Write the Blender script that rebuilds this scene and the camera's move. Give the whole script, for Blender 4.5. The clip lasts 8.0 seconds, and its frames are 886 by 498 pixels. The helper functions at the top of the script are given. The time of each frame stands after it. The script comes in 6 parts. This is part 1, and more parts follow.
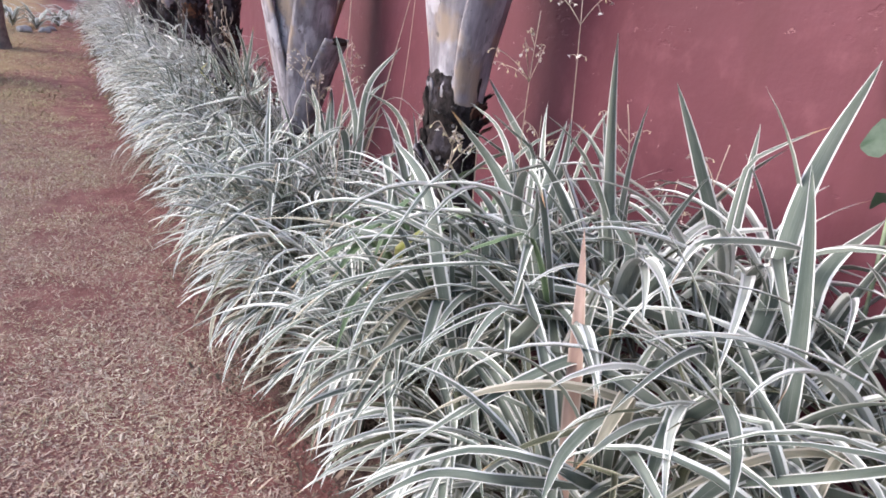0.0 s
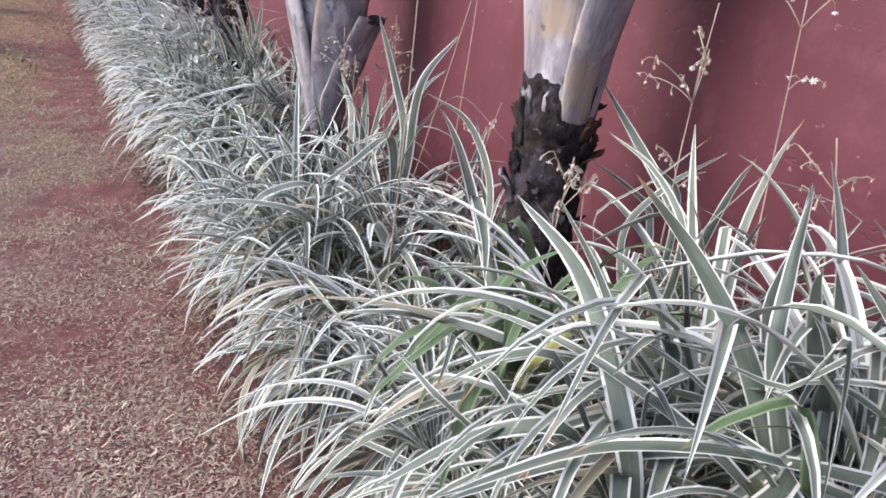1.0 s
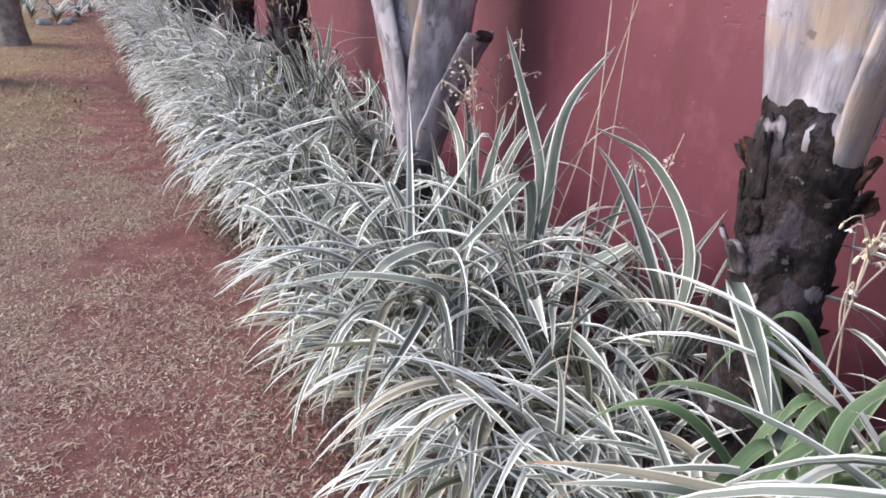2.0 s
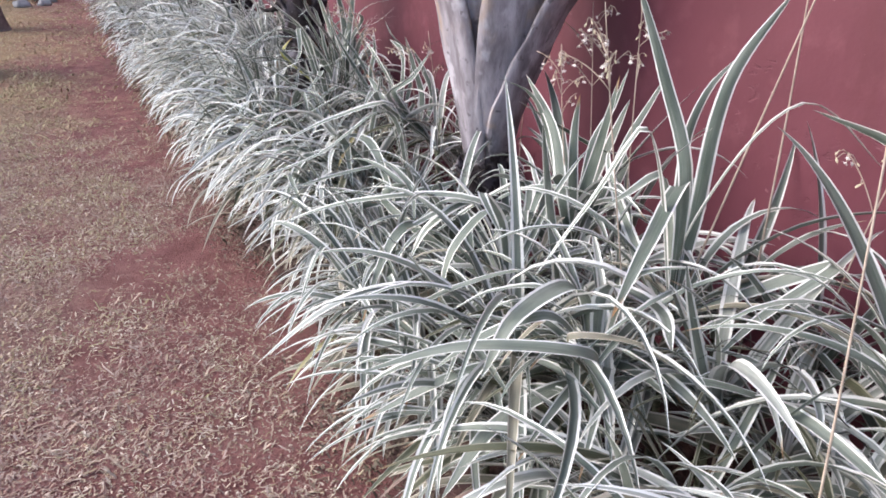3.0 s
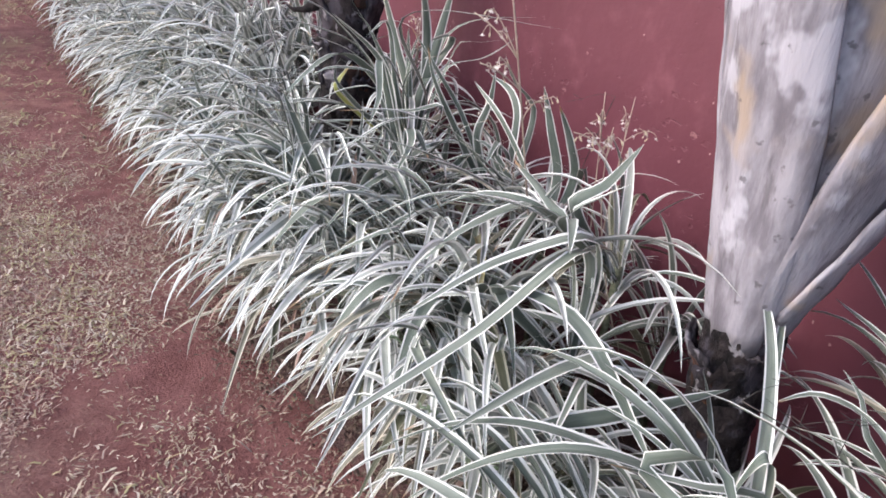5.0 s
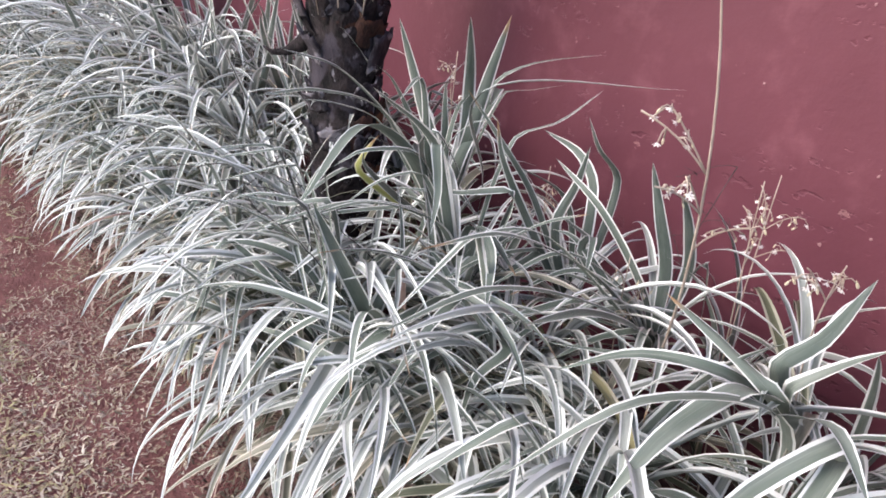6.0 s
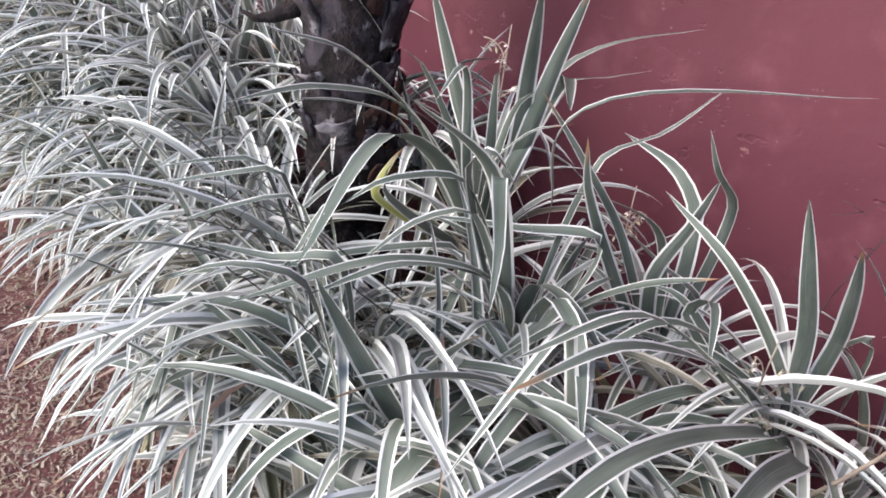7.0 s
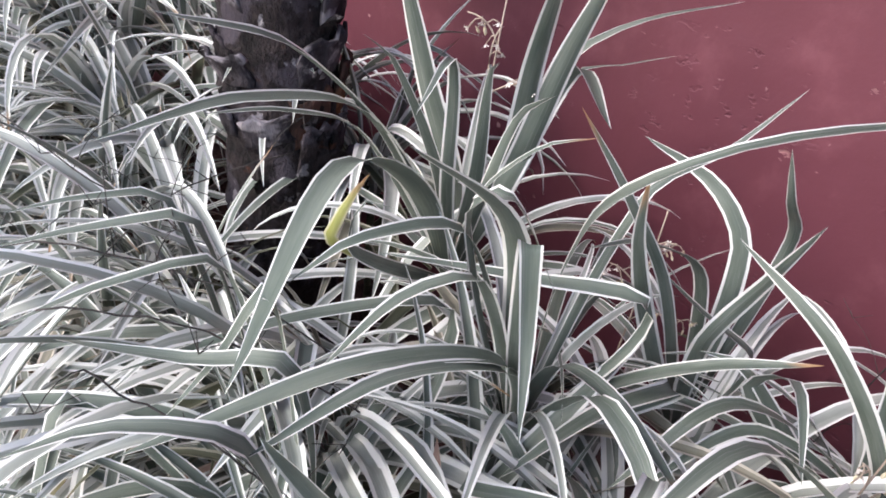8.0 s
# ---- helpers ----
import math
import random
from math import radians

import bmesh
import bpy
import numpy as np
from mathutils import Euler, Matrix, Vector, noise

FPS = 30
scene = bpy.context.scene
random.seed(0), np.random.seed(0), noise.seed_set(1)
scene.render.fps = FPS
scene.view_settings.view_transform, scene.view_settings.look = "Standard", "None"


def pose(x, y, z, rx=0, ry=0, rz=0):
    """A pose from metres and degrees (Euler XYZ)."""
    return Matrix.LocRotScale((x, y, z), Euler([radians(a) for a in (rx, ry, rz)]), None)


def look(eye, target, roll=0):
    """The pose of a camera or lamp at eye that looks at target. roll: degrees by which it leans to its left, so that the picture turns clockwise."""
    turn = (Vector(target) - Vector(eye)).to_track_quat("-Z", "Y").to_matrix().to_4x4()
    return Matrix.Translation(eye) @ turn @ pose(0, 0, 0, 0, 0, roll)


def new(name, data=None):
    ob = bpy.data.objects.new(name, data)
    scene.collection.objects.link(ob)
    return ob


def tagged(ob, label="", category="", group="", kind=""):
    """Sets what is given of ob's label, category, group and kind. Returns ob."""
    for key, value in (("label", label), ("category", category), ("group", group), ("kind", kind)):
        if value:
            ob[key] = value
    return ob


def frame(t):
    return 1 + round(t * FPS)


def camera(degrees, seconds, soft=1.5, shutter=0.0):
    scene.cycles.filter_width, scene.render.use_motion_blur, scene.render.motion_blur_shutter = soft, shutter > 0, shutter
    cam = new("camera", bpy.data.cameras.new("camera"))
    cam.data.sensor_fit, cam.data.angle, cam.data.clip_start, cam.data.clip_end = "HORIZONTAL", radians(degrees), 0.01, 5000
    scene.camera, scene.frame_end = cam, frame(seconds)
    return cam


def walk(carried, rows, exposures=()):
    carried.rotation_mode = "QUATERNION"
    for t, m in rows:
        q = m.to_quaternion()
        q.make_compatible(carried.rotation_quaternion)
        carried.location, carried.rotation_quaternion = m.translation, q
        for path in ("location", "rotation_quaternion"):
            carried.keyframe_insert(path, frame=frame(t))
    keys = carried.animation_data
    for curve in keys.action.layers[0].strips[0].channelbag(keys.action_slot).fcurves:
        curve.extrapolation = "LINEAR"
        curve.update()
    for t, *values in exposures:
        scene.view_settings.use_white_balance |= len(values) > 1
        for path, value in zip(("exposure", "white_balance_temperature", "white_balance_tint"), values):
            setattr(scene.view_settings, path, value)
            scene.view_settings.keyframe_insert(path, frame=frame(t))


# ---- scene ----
cam = camera(65.3, 8.0, soft=1.7)
PATH = [
    (0, (0.074, -0.039, 0.893), (1.016, 1.596, 0.23), 6.2),
    (0.5, (0.12, 0.181, 0.911), (1.013, 1.808, 0.166), 6.4),
    (1, (0.103, 0.393, 0.913), (1.052, 1.977, 0.145), 6.6),
    (1.5, (0.052, 0.577, 0.919), (1.001, 2.157, 0.142), 6.7),
    (1.7, (0.062, 0.661, 0.902), (0.961, 2.293, 0.174), 5.7),
    (2.8, (0.073, 1.059, 0.843), (0.969, 2.666, 0.058), -0.8),
    (3, (0.079, 1.147, 0.84), (0.928, 2.75, -0.002), 0.1),
    (3.5, (0.102, 1.362, 0.841), (0.934, 2.94, -0.063), 2.0),
    (4, (0.105, 1.556, 0.848), (1.006, 3.092, -0.063), 3.4),
    (4.5, (0.072, 1.737, 0.857), (1.007, 3.267, -0.03), 2.4),
    (4.7, (0.074, 1.805, 0.857), (1.022, 3.322, -0.039), 3.8),
    (5.8, (0.091, 2.29, 0.906), (1.233, 3.602, -0.082), 5.7),
    (6, (0.105, 2.355, 0.9), (1.266, 3.666, -0.067), 4.3),
    (6.5, (0.169, 2.506, 0.885), (1.256, 3.82, -0.16), 4.7),
    (7, (0.248, 2.62, 0.859), (1.386, 3.849, -0.234), 5.2),
    (7.5, (0.301, 2.722, 0.848), (1.54, 3.792, -0.3), 3.5),
    (8, (0.352, 2.803, 0.821), (1.595, 3.819, -0.371), 8.0),
]
walk(cam, [(t, look(eye, target, roll)) for t, eye, target, roll in PATH],
     exposures=[(0.0, 1.22), (1.7, 1.12), (3.0, 1.21), (3.5, 1.15), (4.7, 1.11), (6.0, 1.12), (7.0, 1.09), (8.0, 1.14)])

# ---- light ----
SUN_FROM = Vector((-0.76, 0.36, 0.66)).normalized()
world = bpy.data.worlds.new("sky")
world.use_nodes = True
scene.world = world
sky = world.node_tree.nodes.new("ShaderNodeTexSky")
sky.sky_type, sky.sun_disc = "NISHITA", False
sky.sun_elevation = math.asin(SUN_FROM.z)
sky.sun_rotation = math.atan2(SUN_FROM.x, SUN_FROM.y)
sky.dust_density = 2.4
world.node_tree.links.new(sky.outputs[0], world.node_tree.nodes["Background"].inputs[0])
world.node_tree.nodes["Background"].inputs[1].default_value = 0.165
sun = new("sun", bpy.data.lights.new("sun", "SUN"))
sun.data.energy, sun.data.angle, sun.data.color = 1.27, radians(44), (0.99, 0.972, 0.985)
sun.matrix_world = look(SUN_FROM * 20, (0, 0, 0))


# ---- materials ----
class Nodes:
    """Short hand for building a node material."""

    def __init__(self, name, rough=0.6, spec=0.4):
        self.mat = bpy.data.materials.new(name)
        self.mat.use_nodes = True
        self.tree = self.mat.node_tree
        self.bsdf = self.tree.nodes["Principled BSDF"]
        self.bsdf.inputs["Roughness"].default_value = rough
        self.bsdf.inputs["Specular IOR Level"].default_value = spec

    def put(self, socket, value):
        if isinstance(value, bpy.types.NodeSocket):
            self.tree.links.new(value, socket)
        else:
            socket.default_value = value

    def node(self, kind, out=0, **inputs):
        n = self.tree.nodes.new(kind)
        for key, value in inputs.items():
            self.put(n.inputs[key], value)
        return n.outputs[out]

    def coords(self, scale=(1, 1, 1), source="Object"):
        tc = self.tree.nodes.new("ShaderNodeTexCoord").outputs[source]
        n = self.tree.nodes.new("ShaderNodeMapping")
        self.put(n.inputs[0], tc)
        n.inputs["Scale"].default_value = scale
        return n.outputs[0]

    def world_coords(self, scale=(1, 1, 1)):
        n = self.tree.nodes.new("ShaderNodeMapping")
        self.put(n.inputs[0], self.tree.nodes.new("ShaderNodeNewGeometry").outputs["Position"])
        n.inputs["Scale"].default_value = scale
        return n.outputs[0]

    def noise(self, vector, scale, detail=4, rough=0.55):
        n = self.tree.nodes.new("ShaderNodeTexNoise")
        self.put(n.inputs["Vector"], vector)
        n.inputs["Scale"].default_value, n.inputs["Detail"].default_value, n.inputs["Roughness"].default_value = scale, detail, rough
        return n.outputs[0]

    def math(self, op, a, b=0.0, clamp=False):
        n = self.tree.nodes.new("ShaderNodeMath")
        n.operation, n.use_clamp = op, clamp
        self.put(n.inputs[0], a)
        self.put(n.inputs[1], b)
        return n.outputs[0]

    def step(self, value, low, high):
        n = self.tree.nodes.new("ShaderNodeMapRange")
        n.interpolation_type = "SMOOTHSTEP"
        self.put(n.inputs["Value"], value)
        self.put(n.inputs["From Min"], low)
        self.put(n.inputs["From Max"], high)
        return n.outputs[0]

    def mix(self, fac, a, b):
        n = self.tree.nodes.new("ShaderNodeMix")
        n.data_type = "RGBA"
        self.put(n.inputs[0], fac)
        self.put(n.inputs[6], a if isinstance(a, bpy.types.NodeSocket) else (*a, 1))
        self.put(n.inputs[7], b if isinstance(b, bpy.types.NodeSocket) else (*b, 1))
        return n.outputs[2]

    def bump(self, height, strength, distance):
        n = self.tree.nodes.new("ShaderNodeBump")
        n.inputs["Strength"].default_value, n.inputs["Distance"].default_value = strength, distance
        self.put(n.inputs["Height"], height)
        self.put(self.bsdf.inputs["Normal"], n.outputs[0])

    def colour(self, value):
        self.put(self.bsdf.inputs["Base Color"], value if isinstance(value, bpy.types.NodeSocket) else (*value, 1))


def leaf_material(name, middle, middle_b, edge, edge_from=0.60, dry=0.001, glow=0.11, spread=0.34):
    """A striped blade: a green-grey middle, pale margins, fine veins along the blade."""
    m = Nodes(name, 0.52, 0.35)
    uv = m.tree.nodes.new("ShaderNodeUVMap").outputs[0]
    sep = m.tree.nodes.new("ShaderNodeSeparateXYZ")
    m.put(sep.inputs[0], uv)
    u, v = sep.outputs[0], sep.outputs[1]
    rnd = m.tree.nodes.new("ShaderNodeObjectInfo").outputs["Random"]
    comb = m.tree.nodes.new("ShaderNodeCombineXYZ")
    m.put(comb.inputs[0], m.math("MULTIPLY", u, 26.0))
    m.put(comb.inputs[1], m.math("MULTIPLY", v, 2.2))
    m.put(comb.inputs[2], m.math("MULTIPLY", rnd, 91.0))
    veins = m.noise(comb.outputs[0], 1.0, 3)
    comb2 = m.tree.nodes.new("ShaderNodeCombineXYZ")
    m.put(comb2.inputs[0], m.math("MULTIPLY", u, 1.6))
    m.put(comb2.inputs[1], m.math("MULTIPLY", v, 5.0))
    m.put(comb2.inputs[2], m.math("MULTIPLY", rnd, 57.0))
    blotch = m.noise(comb2.outputs[0], 1.0, 3)
    d = m.math("MULTIPLY", m.math("ABSOLUTE", m.math("SUBTRACT", u, 0.5)), 2.0)
    d = m.math("ADD", d, m.math("MULTIPLY", m.math("SUBTRACT", veins, 0.5), 0.16))
    width = m.math("ADD", edge_from, m.math("MULTIPLY", m.math("SUBTRACT", rnd, 0.62), spread))
    margin = m.step(d, m.math("SUBTRACT", width, 0.01), m.math("ADD", width, 0.09))
    streak = m.math("MULTIPLY", m.step(veins, 0.54, 0.76), 0.15)
    core = m.mix(m.step(blotch, 0.3, 0.75), middle, middle_b)
    core = m.mix(streak, core, edge)
    pale = m.mix(m.step(blotch, 0.35, 0.8), edge, (edge[0] * 0.86, edge[1] * 0.86, edge[2] * 0.83))
    col = m.mix(margin, core, pale)
    rnd2 = m.math("FRACT", m.math("MULTIPLY", rnd, 37.7))
    tip = m.math("MULTIPLY", m.step(m.math("ADD", v, m.math("MULTIPLY", blotch, 0.08)), 0.95, 1.02), m.step(rnd2, 0.75, 0.85))
    col = m.mix(tip, col, (0.33, 0.20, 0.11))
    old = m.math("MULTIPLY", m.step(rnd2, 1.0 - dry, 1.0 - dry * 0.6), m.step(m.math("ADD", blotch, m.math("MULTIPLY", v, 0.3)), 0.45, 0.75))
    col = m.mix(old, col, (0.36, 0.32, 0.17))
    m.colour(col)
    m.bump(veins, 0.35, 0.0012)
    # light passing through the thin blade
    trans = m.tree.nodes.new("ShaderNodeBsdfTranslucent")
    m.put(trans.inputs[0], col)
    mixer = m.tree.nodes.new("ShaderNodeMixShader")
    mixer.inputs[0].default_value = glow
    out = m.tree.nodes["Material Output"]
    m.put(mixer.inputs[1], m.bsdf.outputs[0])
    m.put(mixer.inputs[2], trans.outputs[0])
    m.put(out.inputs[0], mixer.outputs[0])
    return m.mat


LEAF = leaf_material("variegated_leaf", (0.128, 0.152, 0.126), (0.232, 0.256, 0.224), (0.80, 0.795, 0.785), 0.68)
LEAF_PALE = leaf_material("pale_variegated_leaf", (0.25, 0.27, 0.245), (0.42, 0.436, 0.41), (0.82, 0.815, 0.81), 0.56)
LEAF_SOUND = leaf_material("sound_variegated_leaf", (0.090, 0.113, 0.094), (0.165, 0.190, 0.162), (0.79, 0.785, 0.775), 0.76, 0.0001, 0.11, 0.16)
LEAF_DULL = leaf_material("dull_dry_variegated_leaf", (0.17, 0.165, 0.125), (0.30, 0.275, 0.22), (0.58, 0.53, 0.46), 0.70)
# olive inner leaf, its colours darkened for the shade inside the clumps
LEAF_SHADE_OLIVE = leaf_material("shade_olive_leaf", (0.060, 0.066, 0.040), (0.125, 0.125, 0.080), (0.34, 0.325, 0.265), 0.72)
LEAF_GREEN = leaf_material("green_leaf", (0.070, 0.118, 0.055), (0.125, 0.180, 0.100), (0.24, 0.30, 0.195), 0.8)
LEAF_YELLOW = leaf_material("yellow_leaf", (0.36, 0.37, 0.10), (0.46, 0.45, 0.17), (0.60, 0.57, 0.36), 0.75)
LEAF_BROWN = leaf_material("dead_leaf", (0.30, 0.19, 0.16), (0.43, 0.30, 0.26), (0.50, 0.38, 0.33), 0.7)


def wall_material():
    m = Nodes("red_painted_plaster", 0.58, 0.3)
    p = m.world_coords()
    big = m.noise(p, 1.7, 5)
    mid = m.noise(p, 14, 5)
    fine = m.noise(p, 120, 4)
    col = m.mix(m.step(big, 0.3, 0.7), (0.106, 0.0285, 0.042), (0.148, 0.0425, 0.061))
    col = m.mix(m.math("MULTIPLY", m.step(mid, 0.52, 0.75), 0.40), col, (0.212, 0.075, 0.096))
    streaks = m.noise(m.world_coords((1, 9, 0.8)), 1.6, 4)
    col = m.mix(m.math("MULTIPLY", m.step(streaks, 0.54, 0.75), 0.4), col, (0.095, 0.026, 0.034))
    # flaked spots with pale plaster, sand grains and trowel dents
    flake = m.noise(m.world_coords((1, 1, 1.7)), 17, 5, 0.65)
    chip = m.step(flake, 0.69, 0.72)
    col = m.mix(m.math("MULTIPLY", chip, 0.55), col, (0.33, 0.17, 0.17))
    grain = m.noise(p, 60, 2, 0.4)
    speck = m.step(grain, 0.755, 0.79)
    col = m.mix(m.math("MULTIPLY", speck, 0.6), col, (0.40, 0.24, 0.24))
    m.colour(col)
    dent = m.noise(m.world_coords((1, 1, 1.5)), 5.5, 3, 0.5)
    pock = m.noise(m.world_coords((1, 0.8, 1.5)), 52, 3, 0.55)
    pits = m.math("MULTIPLY", m.step(pock, 0.60, 0.68), m.step(dent, 0.50, 0.60))
    h = m.math("ADD", m.math("MULTIPLY", mid, 0.55), m.math("MULTIPLY", fine, 0.10))
    h = m.math("SUBTRACT", h, m.math("MULTIPLY", chip, 0.30))
    h = m.math("SUBTRACT", h, m.math("MULTIPLY", pits, 0.40))
    h = m.math("ADD", h, m.math("MULTIPLY", m.step(dent, 0.45, 0.75), 0.5))
    h = m.math("ADD", h, m.math("MULTIPLY", speck, 0.25))
    m.bump(h, 0.55, 0.006)
    return m.mat


def ground_material():
    m = Nodes("red_earth_and_thatch", 0.92, 0.15)
    p = m.world_coords()
    big = m.noise(p, 1.3, 5)
    mid = m.noise(p, 9, 6, 0.65)
    fine = m.noise(p, 160, 5, 0.7)
    sep = m.tree.nodes.new("ShaderNodeSeparateXYZ")
    m.put(sep.inputs[0], p)
    soil = m.mix(m.step(mid, 0.35, 0.7), (0.170, 0.070, 0.068), (0.255, 0.116, 0.110))
    soil = m.mix(m.math("MULTIPLY", m.step(fine, 0.55, 0.75), 0.35), soil, (0.11, 0.052, 0.048))
    thatch = m.mix(m.step(fine, 0.35, 0.65), (0.16, 0.108, 0.092), (0.33, 0.25, 0.205))
    far = m.step(m.math("ADD", sep.outputs[1], m.math("MULTIPLY", big, 1.4)), 4.2, 8.0)
    thatch = m.mix(far, thatch, m.mix(m.step(fine, 0.3, 0.7), (0.26, 0.20, 0.10), (0.40, 0.33, 0.17)))
    cover = m.math("ADD", m.math("MULTIPLY", m.math("SUBTRACT", 0.32, sep.outputs[0]), 1.1), m.math("MULTIPLY", m.math("SUBTRACT", big, 0.5), 1.6))
    cover = m.math("ADD", cover, m.math("MULTIPLY", m.math("SUBTRACT", mid, 0.5), 0.8))
    m.colour(m.mix(m.math("MULTIPLY", m.step(cover, 0.15, 0.85), 0.55), soil, thatch))
    m.bump(m.math("ADD", mid, m.math("MULTIPLY", fine, 0.8)), 1.0, 0.014)
    return m.mat


def bed_material():
    m = Nodes("shade_darkened_bed_soil", 0.95, 0.1)
    p = m.world_coords()
    n, f = m.noise(p, 22, 6, 0.65), m.noise(p, 140, 4)
    # earth colour lowered to carry the shade under the plants
    m.colour(m.mix(m.step(n, 0.35, 0.7), (0.055, 0.034, 0.032), (0.115, 0.064, 0.060)))
    m.bump(m.math("ADD", n, m.math("MULTIPLY", f, 0.4)), 0.9, 0.015)
    return m.mat


def straw_material(name, colours, pink=(0.27, 0.155, 0.145), tan=(0.34, 0.27, 0.175)):
    m = Nodes(name, 0.75, 0.25)
    geo = m.tree.nodes.new("ShaderNodeNewGeometry").outputs["Random Per Island"]
    ramp = m.tree.nodes.new("ShaderNodeValToRGB")
    m.put(ramp.inputs[0], geo)
    els = ramp.color_ramp.elements
    while len(els) < len(colours):
        els.new(0.5)
    for i, c in enumerate(colours):
        els[i].position = i / (len(colours) - 1)
        els[i].color = (*c, 1)
    # broad drifts of pinker and of yellower scraps
    drift, small = m.noise(m.world_coords(), 3.1, 4, 0.6), m.noise(m.world_coords(), 11, 3, 0.6)
    col = m.mix(m.math("MULTIPLY", m.step(m.math("ADD", drift, m.math("MULTIPLY", small, 0.4)), 0.66, 0.80), 0.45), ramp.outputs[0], pink)
    m.colour(m.mix(m.math("MULTIPLY", m.step(m.math("SUBTRACT", small, m.math("MULTIPLY", drift, 0.5)), 0.28, 0.42), 0.35), col, tan))
    return m.mat


def bark_material():
    m = Nodes("dark_fibrous_bark", 0.85, 0.25)
    p = m.coords((1, 1, 0.8))
    n = m.noise(p, 44, 6, 0.72)
    f = m.noise(m.coords((1, 1, 0.3)), 150, 4, 0.7)
    patch = m.noise(p, 17, 5, 0.6)
    small = m.noise(p, 38, 4, 0.6)
    col = m.mix(m.step(n, 0.35, 0.7), (0.009, 0.007, 0.008), (0.056, 0.042, 0.044))
    col = m.mix(m.math("MULTIPLY", m.step(patch, 0.52, 0.60), 0.75), col, (0.095, 0.080, 0.100))
    col = m.mix(m.math("MULTIPLY", m.step(small, 0.62, 0.68), 0.8), col, (0.36, 0.33, 0.36))
    rust = m.noise(m.coords((1, 1, 1.6)), 19, 3)
    col = m.mix(m.math("MULTIPLY", m.step(rust, 0.64, 0.74), 0.6), col, (0.17, 0.065, 0.035))
    m.colour(col)
    m.bump(m.math("ADD", n, m.math("MULTIPLY", f, 0.35)), 1.0, 0.018)
    return m.mat


def plate_material(name, a, b, c):
    m = Nodes(name, 0.9, 0.2)
    n = m.noise(m.coords((1, 1, 0.4)), 45, 5, 0.7)
    patch = m.noise(m.coords((1, 1, 1)), 26, 4)
    col = m.mix(m.step(n, 0.35, 0.65), a, b)
    m.colour(m.mix(m.math("MULTIPLY", m.step(patch, 0.52, 0.64), 0.8), col, c))
    m.bump(n, 0.9, 0.008)
    return m.mat


def sheath_material():
    m = Nodes("waxy_grey_leaf_base", 0.62, 0.3)
    p = m.coords((1, 1, 0.22))
    long_n = m.noise(p, 34, 5, 0.6)
    patch = m.noise(m.coords((1, 1, 0.6)), 14, 4)
    fine = m.noise(m.coords((1, 1, 0.08)), 260, 3)
    col = m.mix(m.step(long_n, 0.30, 0.70), (0.16, 0.141, 0.165), (0.37, 0.342, 0.388))
    col = m.mix(m.math("MULTIPLY", m.step(patch, 0.54, 0.62), 0.75), col, (0.50, 0.475, 0.54))
    tan = m.noise(m.coords((1, 1, 0.8)), 9.0, 3)
    col = m.mix(m.math("MULTIPLY", m.step(tan, 0.54, 0.66), 0.8), col, (0.36, 0.27, 0.21))
    seam = m.noise(m.coords((1, 1, 0.1)), 55, 4)
    col = m.mix(m.math("MULTIPLY", m.step(seam, 0.60, 0.70), 0.55), col, (0.10, 0.085, 0.095))
    spot = m.noise(m.coords((1, 1, 1)), 48, 3)
    col = m.mix(m.math("MULTIPLY", m.step(spot, 0.64, 0.72), 0.65), col, (0.07, 0.06, 0.065))
    m.colour(col)
    m.bump(m.math("ADD", long_n, m.math("MULTIPLY", fine, 0.35)), 0.6, 0.005)
    return m.mat


def plain_material(name, a, b, rough=0.6, scale=40):
    m = Nodes(name, rough, 0.3)
    n = m.noise(m.coords(), scale, 4)
    m.colour(m.mix(m.step(n, 0.3, 0.7), a, b))
    m.bump(n, 0.3, 0.002)
    return m.mat


WALL, GROUND, BED = wall_material(), ground_material(), bed_material()
STRAW_FAR = straw_material("yellowish_grass", [(0.20, 0.15, 0.09), (0.36, 0.29, 0.17), (0.27, 0.24, 0.12), (0.46, 0.38, 0.24), (0.16, 0.11, 0.075)])
STRAW = straw_material("dry_grass", [(0.15, 0.078, 0.070), (0.32, 0.21, 0.17), (0.26, 0.20, 0.12), (0.43, 0.325, 0.25), (0.20, 0.138, 0.098), (0.35, 0.245, 0.20), (0.17, 0.092, 0.082), (0.52, 0.41, 0.325), (0.28, 0.188, 0.152), (0.30, 0.24, 0.145)])
LITTER = straw_material("curled_dry_scraps", [(0.32, 0.235, 0.19), (0.48, 0.38, 0.31), (0.20, 0.128, 0.113), (0.37, 0.31, 0.215), (0.59, 0.50, 0.42), (0.26, 0.178, 0.158)])
# brown litter with the leaves' shade put into its colours
SHADE_LITTER = straw_material("shade_dark_litter", [(0.075, 0.050, 0.042), (0.15, 0.105, 0.085), (0.10, 0.082, 0.06), (0.22, 0.17, 0.135), (0.065, 0.038, 0.034)], (0.11, 0.062, 0.055), (0.15, 0.12, 0.08))
BARK, SHEATH = bark_material(), sheath_material()
BARK_GREY = plate_material("grey_weathered_bark", (0.02, 0.017, 0.021), (0.075, 0.064, 0.075), (0.32, 0.29, 0.32))
BARK_RUST = plate_material("rusty_bark", (0.03, 0.02, 0.018), (0.09, 0.045, 0.035), (0.20, 0.085, 0.045))
CUT = plain_material("dark_cut_end", (0.02, 0.016, 0.015), (0.06, 0.045, 0.04), 0.9)
STEM = plain_material("pale_flower_stem", (0.34, 0.27, 0.22), (0.46, 0.38, 0.32))
